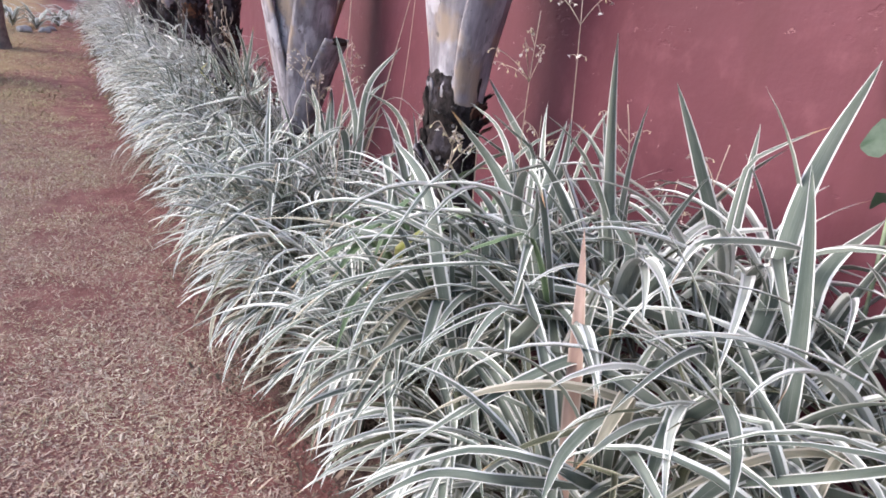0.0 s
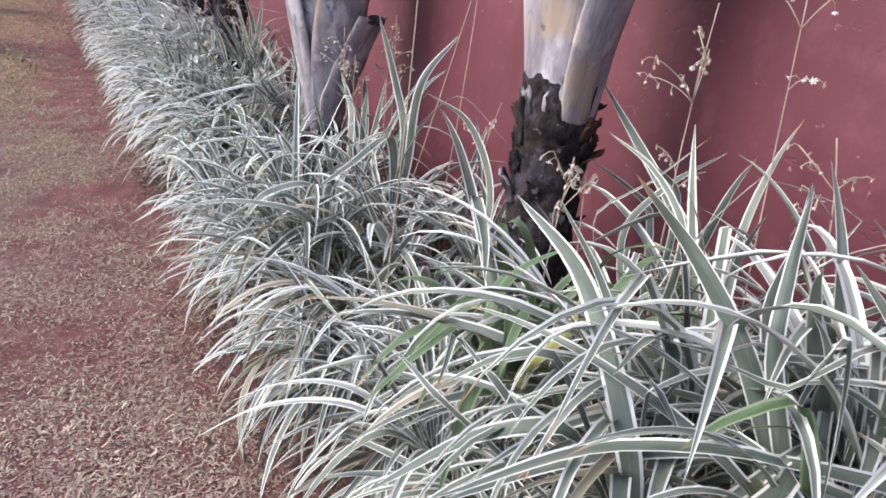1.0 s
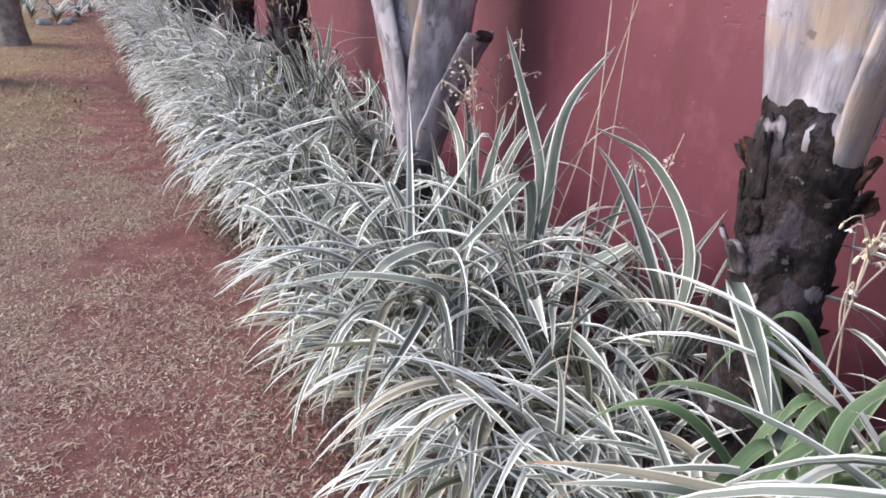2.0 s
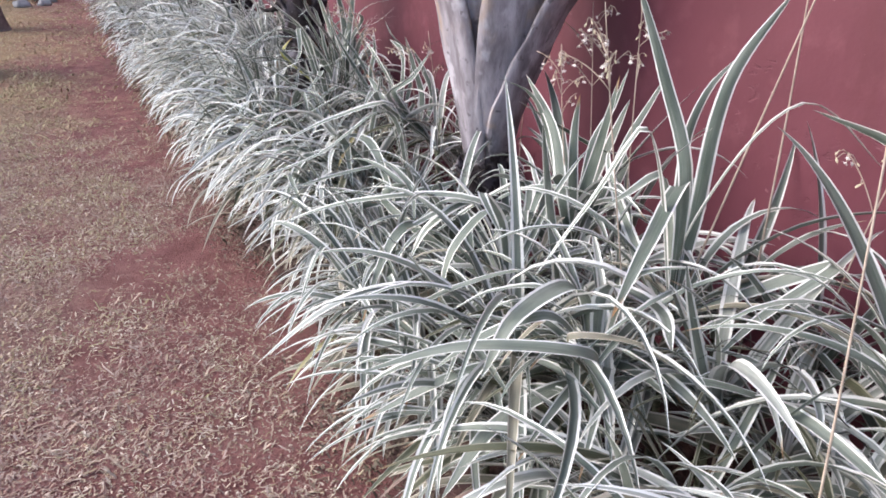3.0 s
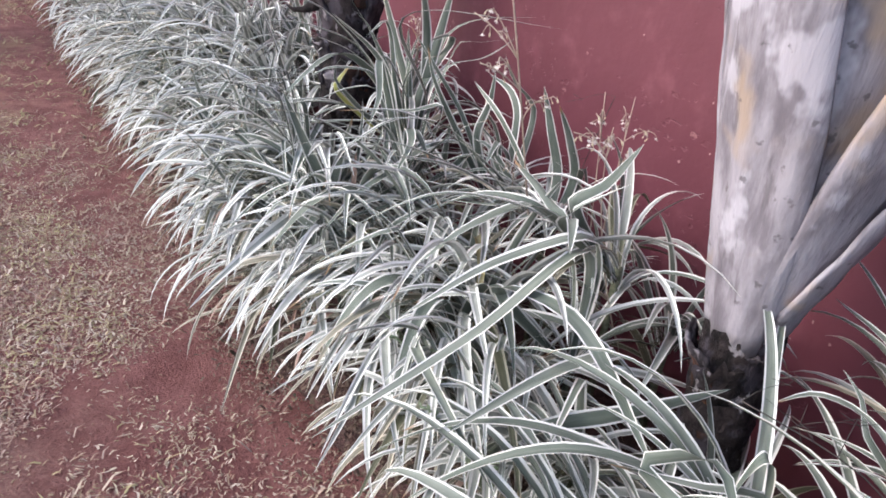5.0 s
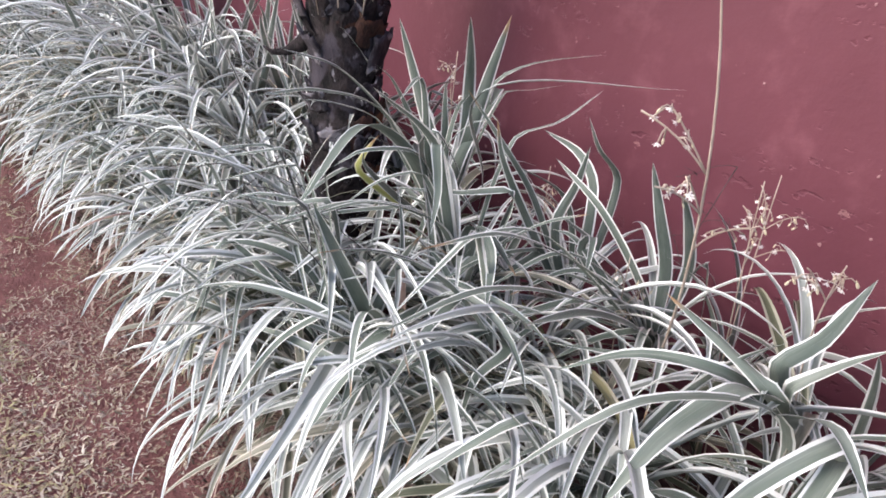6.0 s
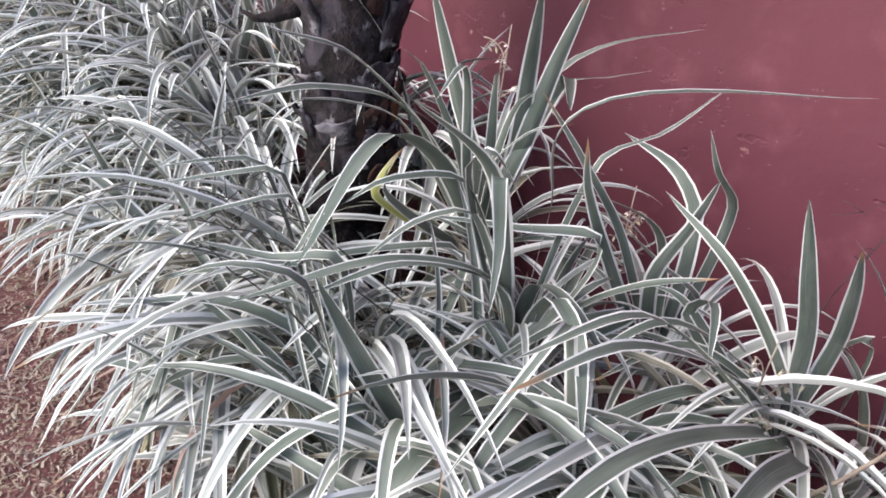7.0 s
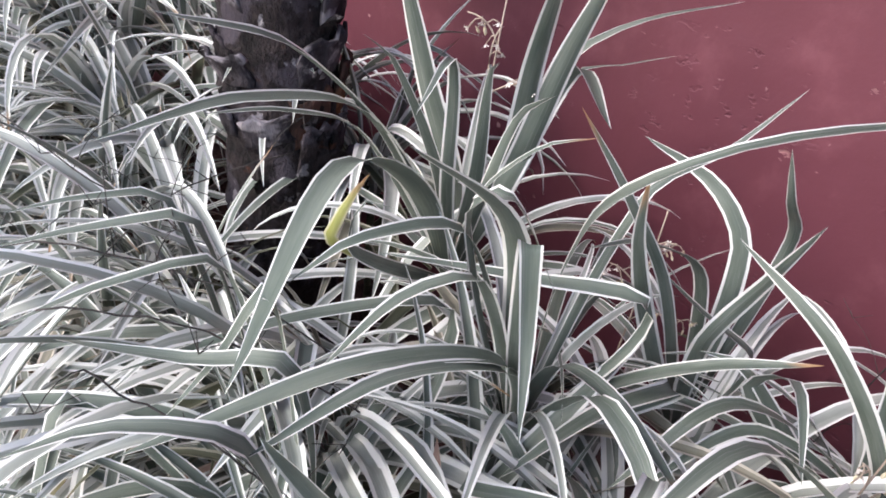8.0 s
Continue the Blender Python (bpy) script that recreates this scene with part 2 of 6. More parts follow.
PETAL = plain_material("white_petal", (0.62, 0.56, 0.53), (0.76, 0.71, 0.68), 0.5)
BUD = plain_material("cream_bud", (0.55, 0.47, 0.30), (0.70, 0.64, 0.50), 0.5)
TWIG = plain_material("dark_dry_twig", (0.03, 0.028, 0.028), (0.07, 0.06, 0.058), 0.8)
STONE = plain_material("grey_stone", (0.22, 0.21, 0.22), (0.38, 0.37, 0.38), 0.8, 12)
PALE = plain_material("pale_render", (0.50, 0.49, 0.50), (0.62, 0.61, 0.62), 0.8, 6)


# ---- building helpers ----
def mesh_of(name, bm, material, smooth=True):
    me = bpy.data.meshes.new(name)
    bm.to_mesh(me)
    bm.free()
    me.materials.append(material)
    if smooth:
        me.shade_smooth()
    return me


def part(name, bm, material, parent, label="", smooth=True):
    ob = new(name, mesh_of(name, bm, material, smooth))
    ob.parent = parent
    return tagged(ob, label)


def block(bm, low, high):
    made = bmesh.ops.create_cube(bm, size=1)["verts"]
    for v in made:
        v.co = Vector([low[i] if v.co[i] < 0 else high[i] for i in range(3)])
    return made


def tube(bm, points, radii, sides=6):
    """A closed round tube along points."""
    rings = []
    for i, p in enumerate(points):
        p = Vector(p)
        a, b = Vector(points[max(i - 1, 0)]), Vector(points[min(i + 1, len(points) - 1)])
        q = (b - a).to_track_quat("Z", "Y")
        rings.append([bm.verts.new(p + q @ Vector((radii[i] * math.cos(k * math.tau / sides), radii[i] * math.sin(k * math.tau / sides), 0))) for k in range(sides)])
    for a, b in zip(rings, rings[1:]):
        for k in range(sides):
            bm.faces.new((a[k], a[(k + 1) % sides], b[(k + 1) % sides], b[k]))
    bm.faces.new(rings[0][::-1])
    bm.faces.new(rings[-1])


# ---- ground, bed and wall ----
WALL_X = 1.03


def build_ground():
    bm = bmesh.new()
    bmesh.ops.create_grid(bm, x_segments=8, y_segments=8, size=300)
    ob = new("ground", mesh_of("ground", bm, GROUND))
    tagged(ob, "dry patchy lawn over reddish bare earth", "lawn", kind="structure")


# how far the leaves hang out over the lawn, along the bed
FRONT = [(-1.0, 0.40), (0.9, 0.40), (1.25, 0.385), (1.42, 0.33), (1.6, 0.35), (1.9, 0.32), (2.2, 0.32), (2.35, 0.38), (2.6, 0.40), (2.85, 0.38), (3.02, 0.325), (3.2, 0.315), (3.4, 0.35), (4.0, 0.355), (5.0, 0.33), (14.0, 0.31)]


def front_at(y):
    for (a, fa), (b, fb) in zip(FRONT, FRONT[1:]):
        if y <= b:
            return fa + (fb - fa) * max(0, (y - a) / (b - a))
    return FRONT[-1][1]


def build_bed():
    """A low mound of soil between the lawn and the wall."""
    bm = bmesh.new()
    nx, ny = 14, 150
    rows = []
    for j in range(ny + 1):
        y = -2.5 + 15.5 * j / ny
        row = []
        for i in range(nx + 1):
            f = i / nx
            edge = front_at(y) + 0.07 + 0.05 * noise.noise((y * 1.7, 0, 3)) + 0.02 * noise.noise((y * 7, 0, 8))
            x = edge + (WALL_X - 0.004 - edge) * f
            z = -0.01 + 0.075 * min(1, f * 3.2) ** 0.8 + 0.018 * noise.noise((x * 9, y * 9, 0))
            row.append(bm.verts.new((x, y, z if i else -0.015)))
        rows.append(row)
    for a, b in zip(rows, rows[1:]):
        for i in range(nx):
            bm.faces.new((a[i], a[i + 1], b[i + 1], b[i]))
    tagged(new("bed_soil", mesh_of("bed_soil", bm, BED)), "soil of the planting bed, darkened for the shade under the leaves", "soil", kind="structure")


def build_wall():
    bm = bmesh.new()
    ny, nz = 150, 30
    for side, x in ((0, WALL_X), (1, WALL_X + 0.22)):
        rows = [[bm.verts.new((x + (0.006 * noise.noise((j * 0.31, k * 0.4, 2)) if not side else 0), -3 + 16 * j / ny, -0.1 + 2.6 * k / nz)) for k in range(nz + 1)] for j in range(ny + 1)]
        for a, b in zip(rows, rows[1:]):
            for k in range(nz):
                bm.faces.new((a[k], a[k + 1], b[k + 1], b[k]) if side == 0 else (b[k], b[k + 1], a[k + 1], a[k]))
        if side == 0:
            front = rows
        else:
            back = rows
    for j in range(ny):
        bm.faces.new((front[j][-1], back[j][-1], back[j + 1][-1], front[j + 1][-1]))
    for j in (0, ny):
        for k in range(nz):
            bm.faces.new((front[j][k], back[j][k], back[j][k + 1], front[j][k + 1]))
    bmesh.ops.recalc_face_normals(bm, faces=bm.faces)
    tagged(new("wall_red", mesh_of("wall_red", bm, WALL)), "dark red painted plaster garden wall", "wall", kind="structure")


build_ground()
build_bed()
build_wall()


# ---- palms ----
def trunk_mesh(r, top, seed, flare=1.0):
    """A dark column with ragged rings of old leaf scars."""
    bm = bmesh.new()
    sides, rings = 40, 70
    rows = []
    for j in range(rings + 1):
        z = -0.03 + (top + 0.03) * j / rings
        ring = (z * 15 + seed) % 1.0
        row = []
        for k in range(sides):
            a = k * math.tau / sides
            ragged = noise.noise((math.cos(a) * 2.2 + seed, math.sin(a) * 2.2, z * 11)) * 0.09 + noise.noise((math.cos(a) * 7, math.sin(a) * 7 + seed, z * 40)) * 0.05
            rr = r * (1 + 0.10 * (ring - 0.4) + ragged + 0.25 * max(0, 0.12 - z) / 0.12) * (1 + (flare - 1) * max(0, z - top * 0.75) / (top * 0.25))
            row.append(bm.verts.new((rr * math.cos(a), rr * math.sin(a), z)))
        rows.append(row)
    for a, b in zip(rows, rows[1:]):
        for k in range(sides):
            bm.faces.new((a[k], a[(k + 1) % sides], b[(k + 1) % sides], b[k]))
    bm.faces.new(rows[-1])
    return bm


def leaf_base_mesh(az, z0, r0, length, lean, wmax, seed, w0=0.35, w1=0.5, bend=8):
    """One sheathing leaf base: narrow below, broad and channelled, then drawn out into a stalk that leans away."""
    bm = bmesh.new()
    n, k = 26, 12
    outer, inner = [], []
    pos, ang = Vector((r0, 0, z0)), math.radians(lean)
    for i in range(n + 1):
        s = i / n
        a = ang + math.radians(bend) * s
        if i:
            pos = pos + Vector((math.sin(a), 0, math.cos(a))) * (length / n)
        out_dir = Vector((math.cos(a), 0, -math.sin(a)))
        grow = min(1, s / 0.32)
        w = wmax * ((w0 + (1 - w0) * math.sin(grow * math.pi / 2)) if s < 0.32 else (1 + (w1 - 1) * ((s - 0.32) / 0.68) ** 1.2))
        curl = 2.3 - 0.9 * s
        ro, ri = [], []
        for q in range(k + 1):
            t = (q / k - 0.5) * curl
            rad = w / (2 * math.sin(min(curl / 2, 1.5)))
            wob = 1 + 0.05 * noise.noise((q * 0.7, s * 9, seed))
            y = rad * math.sin(t) * wob
            d = rad * (math.cos(t) - 1) * 0.75 + 0.006 * noise.noise((q * 0.9 + seed, s * 6, 1))
            thick = 0.016 * (1 - abs(q / k - 0.5) * 1.7) + 0.003
            ro.append(bm.verts.new(pos + out_dir * d + Vector((0, y, 0))))
            ri.append(bm.verts.new(pos + out_dir * (d - thick) + Vector((0, y * 0.97, 0))))
        outer.append(ro)
        inner.append(ri)
    for i in range(n):
        for q in range(k):
            bm.faces.new((outer[i][q], outer[i][q + 1], outer[i + 1][q + 1], outer[i + 1][q]))
            bm.faces.new((inner[i][q + 1], inner[i][q], inner[i + 1][q], inner[i + 1][q + 1]))
        for q in (0, k):
            bm.faces.new((outer[i][q], inner[i][q], inner[i + 1][q], outer[i + 1][q]))
    for i in (0, n):
        for q in range(k):
            bm.faces.new((outer[i][q], outer[i][q + 1], inner[i][q + 1], inner[i][q]))
    bmesh.ops.recalc_face_normals(bm, faces=bm.faces)
    bm.transform(Matrix.Rotation(math.radians(az), 4, "Z"))
    return bm


def flake_mesh(az, z, r, size, rng):
    """A ragged scrap of old sheath standing off the trunk."""
    bm = bmesh.new()
    pts = []
    for i in range(5):
        f = i / 4
        pts.append((r * 0.93 + size * 0.5 * f ** 1.5, 0, z + size * (f - 0.3) * rng.uniform(0.5, 1.0)))
    prev = None
    for i, p in enumerate(pts):
        w = size * 0.35 * (1 - (i / 4) ** 1.5) + 0.002
        row = [bm.verts.new((p[0], -w, p[2])), bm.verts.new((p[0] + 0.006, 0, p[2])), bm.verts.new((p[0], w, p[2])), bm.verts.new((p[0] - 0.006, 0, p[2]))]
        if prev:
            for q in range(4):
                bm.faces.new((prev[q], prev[(q + 1) % 4], row[(q + 1) % 4], row[q]))
        prev = row
    bm.transform(Matrix.Rotation(math.radians(az), 4, "Z"))
    return bm


def plate_mesh(az, z, r, wide, tall, rng):
    """A ragged plate of old sheath that clings to the trunk and stands off at its torn upper edge."""
    bm = bmesh.new()
    n, k, seed = 5, 7, rng.uniform(0, 90)
    lift, slope = rng.uniform(0.004, 0.022), rng.uniform(-0.5, 0.5)
    grid = []
    for i in range(n + 1):
        row = []
        for q in range(k + 1):
            f, c = i / n, q / k - 0.5
            tear = 0.35 * noise.noise((q * 0.9, seed, 0)) * f
            a = wide / r * c * (1 - 0.35 * f * abs(noise.noise((f * 3, seed, 2)))) * (1 + 0.3 * noise.noise((f * 4, seed, 5)))
            rr = r * 1.03 + lift * f ** 1.6 + 0.004 * noise.noise((f * 5, c * 7, seed))
            row.append((a, rr, z + tall * (f + tear - 0.5) + slope * wide * c))
        grid.append(row)
    shells = []
    for off in (0.0, -0.005):
        shells.append([[bm.verts.new(((rr + off) * math.cos(a), (rr + off) * math.sin(a), h)) for a, rr, h in row] for row in grid])
    for m, shell in enumerate(shells):
        for i in range(n):
            for q in range(k):
                quad = (shell[i][q], shell[i][q + 1], shell[i + 1][q + 1], shell[i + 1][q])
                bm.faces.new(quad if m == 0 else quad[::-1])
    rim = [(0, q) for q in range(k)] + [(i, k) for i in range(n)] + [(n, k - q) for q in range(k)] + [(n - i, 0) for i in range(n)]
    for a, b in zip(rim, rim[1:] + rim[:1]):
        bm.faces.new((shells[0][a[0]][a[1]], shells[1][a[0]][a[1]], shells[1][b[0]][b[1]], shells[0][b[0]][b[1]]))
    bm.transform(Matrix.Rotation(math.radians(az), 4, "Z"))
    return bm


def palm(x, y, r, crown, bases, seed, label, lean=(0, 0), flakes=10, plates=0, collar=0):
    rng = random.Random(seed)
    thing = new("palm_tree")
    thing.matrix_world = pose(x, y, 0.03, lean[0], lean[1], 0)
    tagged(thing, label, "palm tree", "palms along the wall")
    part("trunk", trunk_mesh(r, crown + 0.06, seed), BARK, thing, "dark fibrous ringed trunk")
    for az, dz, length, tilt, w, w0, w1, bend, cut in bases:
        ob = part("leaf_base", leaf_base_mesh(az, crown + dz, r * 0.93, length, tilt, w, rng.uniform(0, 50), w0, w1, bend), SHEATH, thing, "waxy grey sheathing leaf base")
        if cut:
            a = math.radians(tilt + bend)
            bm = bmesh.new()
            end = Vector((r * 0.93, 0, crown + dz)) + Vector((math.sin(math.radians(tilt + bend / 2)), 0, math.cos(math.radians(tilt + bend / 2)))) * length
            bmesh.ops.create_cone(bm, cap_ends=True, segments=10, radius1=w * w1 * 0.34, radius2=w * w1 * 0.28, depth=0.012)
            bm.transform(Matrix.Rotation(math.radians(az), 4, "Z") @ Matrix.Translation(end - Vector((0.008, 0, 0))) @ Matrix.Rotation(a, 4, "Y") @ Matrix.Diagonal((0.45, 1, 1, 1)))
            part("cut_end", bm, CUT, ob, "dark dried cut end", False)
    for i in range(flakes):
        part("bark_flake", flake_mesh(rng.uniform(0, 360), rng.uniform(0.35, crown), r, rng.uniform(0.02, 0.05), rng), BARK, thing, "", False)
    for i in range(plates):
        z = rng.uniform(0.30, crown + 0.02) if i % 3 else crown - rng.uniform(0.0, 0.05)
        part("bark_plate", plate_mesh(rng.uniform(120, 330), z, r, rng.uniform(0.035, 0.085), rng.uniform(0.03, 0.085), rng), (BARK, BARK_GREY, BARK_GREY, BARK_RUST, BARK)[rng.randint(0, 4)], thing)
    for i in range(collar):
        z = crown + rng.uniform(-0.10, 0.0)
        part("bark_plate", plate_mesh(rng.uniform(100, 400), z, r * 1.03 + 0.003, rng.uniform(0.025, 0.05), rng.uniform(0.015, 0.04), rng), (BARK_GREY, BARK_RUST, BARK_RUST, BARK)[rng.randint(0, 3)], thing)
    return thing


# azimuth, height over the crown's foot, length, lean, width, foot width, end width, bend, cut end
palm(0.835, 1.300, 0.060, 0.675, [
    (298, -0.030, 0.80, 4, 0.160, 0.58, 0.60, 30, 0),
    (192, -0.005, 0.85, 3, 0.155, 0.60, 0.60, 18, 0),
    (75, 0.02, 0.85, 6, 0.13, 0.78, 0.5, 14, 0),
    (246, 0.075, 0.95, 2, 0.120, 0.70, 0.60, 8, 0),
    (285, 0.10, 0.95, 8, 0.110, 0.70, 0.55, 14, 0),
    (150, 0.05, 0.95, 5, 0.12, 0.7, 0.45, 9, 0),
    (20, 0.04, 0.95, 5, 0.12, 0.7, 0.45, 16, 0)], 3, "young palm with dark trunk and grey sheathing leaf bases", (0, 0), 10, 7, 9)
palm(0.80, 2.315, 0.046, 0.375, [
    (300, 0.02, 0.345, 15, 0.135, 0.55, 0.85, 13, 1),
    (80, 0.02, 0.95, 13, 0.13, 0.55, 0.5, 5, 0),
    (272, 0.02, 1.0, 13, 0.150, 0.58, 0.6, 5, 0),
    (170, 0.0, 0.95, 11, 0.140, 0.60, 0.6, 3, 0),
    (130, 0.03, 0.60, 9, 0.125, 0.55, 0.55, 6, 0),
    (226, 0.05, 1.0, 7, 0.135, 0.58, 0.55, 6, 0),
    (350, 0.10, 1.0, 13, 0.12, 0.5, 0.5, 5, 0)], 8, "young palm fanning into pale grey leaf bases low down", (0, 0), 5, 3)
UPPER = [(250, 0.0, 0.8, 18, 0.13, 0.5, 0.5, 6, 0), (70, 0.03, 0.8, 18, 0.13, 0.5, 0.5, 6, 0), (160, 0.02, 0.5, 10, 0.14, 0.5, 0.6, 8, 0), (340, 0.06, 0.8, 14, 0.12, 0.5, 0.5, 6, 0)]
ROUGH_PALM = palm(0.77, 3.405, 0.064, 0.95, UPPER, 14, "palm with dark rough trunk against the red wall", (0, 0), 26, 64)
palm(0.82, 4.62, 0.085, 0.85, UPPER, 21, "palm with dark rough trunk against the red wall", (0, 0), 14, 16)
palm(0.84, 5.75, 0.085, 0.62, UPPER, 27, "palm with dark trunk far along the wall", (0, 0), 8)
palm(0.83, 6.9, 0.085, 0.7, UPPER, 33, "palm with dark trunk far along the wall", (0, 0), 8)
palm(0.85, 0.12, 0.075, 0.70, UPPER, 41, "palm with dark trunk against the red wall", (0, 0), 8)


def hook_and_fibres(thing):
    """A curled dead leaf stub at the side of the trunk, and pale torn fibres above."""
    rng = random.Random(5)
    bm = bmesh.new()
    tube(bm, [(-0.048, 0.016, 0.60), (-0.068, 0.036, 0.585), (-0.088, 0.048, 0.572), (-0.108, 0.060, 0.570), (-0.122, 0.068, 0.580)], [0.020, 0.015, 0.008, 0.005, 0.002], 7)
    part("leaf_stub", bm, BARK, thing, "dark curled dead leaf stub")
    for k in range(11):
        a = math.radians(rng.uniform(175, 290))
        x, y, z = 0.070 * math.cos(a), 0.070 * math.sin(a), rng.uniform(0.69, 0.76)
        drop = rng.uniform(0.03, 0.06)
        bm = bmesh.new()
        tube(bm, [(x, y, z), (x * 1.1, y * 1.1, z - drop * 0.4), (x * 1.12 + rng.uniform(-0.01, 0.01), y * 1.12, z - drop)], [0.0028, 0.0022, 0.0008], 5)
        part("fibre", bm, STEM, thing, "pale torn fibre")


hook_and_fibres(ROUGH_PALM)
PALMS = [(0.835, 1.30), (0.80, 2.315), (0.77, 3.405), (0.82, 4.62), (0.84, 5.75), (0.83, 6.9), (0.85, 0.12)]


# ---- strap-leaved plants ----
def blade_mesh(rise, bend, power, side, fold, seed, segments=12, kink=0.0):
    """A strap leaf one metre long from the foot, leaning by rise degrees from the vertical and bending over by bend degrees; half its width is one."""
    xs, zs, a = [0.0], [0.0], 0.0
    fine = 48
    for i in range(fine):
        s = (i + 0.5) / fine
        a = math.radians(rise + bend * s ** power + (kink if s > 0.62 else 0))
        xs.append(xs[-1] + math.sin(a) / fine)
        zs.append(zs[-1] + math.cos(a) / fine)
    verts, faces, uvs = [], [], []
    cols = (-1, -0.55, 0, 0.55, 1)
    for i in range(segments + 1):
        s = (i / segments) ** 0.9
        f = s * fine
        j = min(int(f), fine - 1)
        t = f - j
        x, z = xs[j] + (xs[j + 1] - xs[j]) * t, zs[j] + (zs[j + 1] - zs[j]) * t
        ang = math.atan2(xs[j + 1] - xs[j], zs[j + 1] - zs[j])
        w = min(1, 0.55 + 1.4 * s) * max(0.0, 1 - s ** 2.5) ** 0.88 + 0.012
        for c in cols:
            lift = (abs(c) - 0.3) * fold * w + 0.006 * noise.noise((s * 6, c, seed)) * w
            verts.append((x - math.cos(ang) * lift, c * w + side * s * s, z + math.sin(ang) * lift))
            uvs.append((0.5 + c / 2, s))
    n = len(cols)
    for i in range(segments):
        for c in range(n - 1):
            faces.append((i * n + c, i * n + c + 1, (i + 1) * n + c + 1, (i + 1) * n + c))
    me = bpy.data.meshes.new("leaf")
    me.from_pydata(verts, [], faces)
    layer = me.uv_layers.new(name="UVMap")
    for loop in me.loops:
        layer.data[loop.index].uv = uvs[loop.vertex_index]
    me.shade_smooth()
    return me


def blade_set(material, shapes, seed):
    rng = random.Random(seed)
    made = []
    for rise, bend, power, kink in shapes:
        for _ in range(4):
            me = blade_mesh(rise + rng.uniform(-5, 5), bend + rng.uniform(-14, 14), power, rng.uniform(-3, 3), rng.uniform(0.006, 0.016), rng.uniform(0, 99), kink=kink)
            me.materials.append(material)
            made.append(me)
    return made


UPRIGHT = blade_set(LEAF, [(6, 30, 1.8, 0), (12, 48, 1.8, 0), (18, 52, 1.6, 0)], 1)
ARCHING = blade_set(LEAF, [(12, 108, 1.5, 0), (20, 104, 1.4, 0), (28, 104, 1.3, 0), (16, 130, 1.7, 0), (24, 84, 1.5, 0)], 2)
SPREADING = blade_set(LEAF, [(38, 84, 1.2, 0), (46, 72, 1.3, 0), (34, 104, 1.2, 0), (52, 74, 1.1, 0)], 3)
DRAPING = blade_set(LEAF, [(28, 116, 1.1, 0), (36, 100, 1.0, 0), (44, 92, 1.1, 0), (52, 84, 1.0, 0), (34, 124, 1.3, 0), (58, 66, 1.1, 0)], 8)
KINKED = blade_set(LEAF, [(12, 20, 1.4, 95), (22, 30, 1.3, 80)], 4)


def twin(meshes, material):
    made = []
    for me in meshes:
        other = me.copy()
        other.materials[0] = material
        made.append(other)
    return made


PALE_ARCHING, PALE_DRAPING = twin(ARCHING, LEAF_PALE), twin(DRAPING, LEAF_PALE)
BROWN_DRAPING, DULL_DRAPING, SHADE_DRAPING = twin(DRAPING, LEAF_BROWN), twin(DRAPING, LEAF_DULL), twin(DRAPING, LEAF_SHADE_OLIVE)


def tuft_mesh(material, seed, count=14):
    """The thin young leaves of one plant, together in one mesh, one metre long at most."""
    rng = random.Random(seed)
    verts, faces, uvs = [], [], []
    for k in range(count):
        blade = blade_mesh(rng.uniform(8, 50), rng.uniform(60, 125), rng.uniform(1.1, 1.6), 0, 0.0, rng.uniform(0, 99), segments=8)
        length, wide = rng.uniform(0.45, 1.0), rng.uniform(0.008, 0.016)
        m = Matrix.Rotation(rng.gauss(0, 1.2), 4, "Z") @ Matrix.Diagonal((length, wide, length, 1))
        first = len(verts)
        verts += [m @ v.co for v in blade.vertices]
        faces += [[first + q for q in f.vertices] for f in blade.polygons]
        for loop in blade.loops:
            uvs.append(tuple(blade.uv_layers[0].data[loop.index].uv))
        bpy.data.meshes.remove(blade)
    me = bpy.data.meshes.new("thin_leaves")
    me.from_pydata(verts, [], faces)
    layer = me.uv_layers.new(name="UVMap")
    for place, uv in zip(layer.data, uvs):
        place.uv = uv
    me.shade_smooth()
    me.materials.append(material)
    return me


# some tufts use the shade-darkened olive to deepen the gaps
TUFTS = [tuft_mesh(m, 60 + k) for k, m in enumerate((LEAF, LEAF_SHADE_OLIVE, LEAF, LEAF_DULL, LEAF_SOUND, LEAF_SHADE_OLIVE))]
PALE_TUFTS = [tuft_mesh(m, 70 + k) for k, m in enumerate((LEAF_PALE, LEAF_SHADE_OLIVE, LEAF, LEAF_DULL))]


def add_tuft(parent, rng, size, pool):
    ob = bpy.data.objects.new("thin_leaves", rng.choice(pool))
    scene.collection.objects.link(ob)
    ob.parent = parent
    ob.matrix_basis = Matrix.Rotation(rng.gauss(3.6, 0.5), 4, "Z") @ Matrix.Scale(size, 4)


def add_leaf(parent, me, az, length, width, roll=0.0, at=(0, 0, 0)):
    ob = bpy.data.objects.new("leaf", me)
    scene.collection.objects.link(ob)
    ob.parent = parent
    ob.matrix_basis = Matrix.Translation(at) @ Matrix.Rotation(math.radians(az), 4, "Z") @ Matrix.Rotation(math.radians(roll), 4, "X") @ Matrix.Diagonal((length, width * 0.47, length, 1))
    return ob


REACH = {}


def reach_of(me):
    """How far out and how high the tip of a blade one metre long stands."""
    if me.name not in REACH:
        tip = me.vertices[len(me.vertices) - 3].co
        REACH[me.name] = max(v.co.x for v in me.vertices), tip.z
    return REACH[me.name][0]


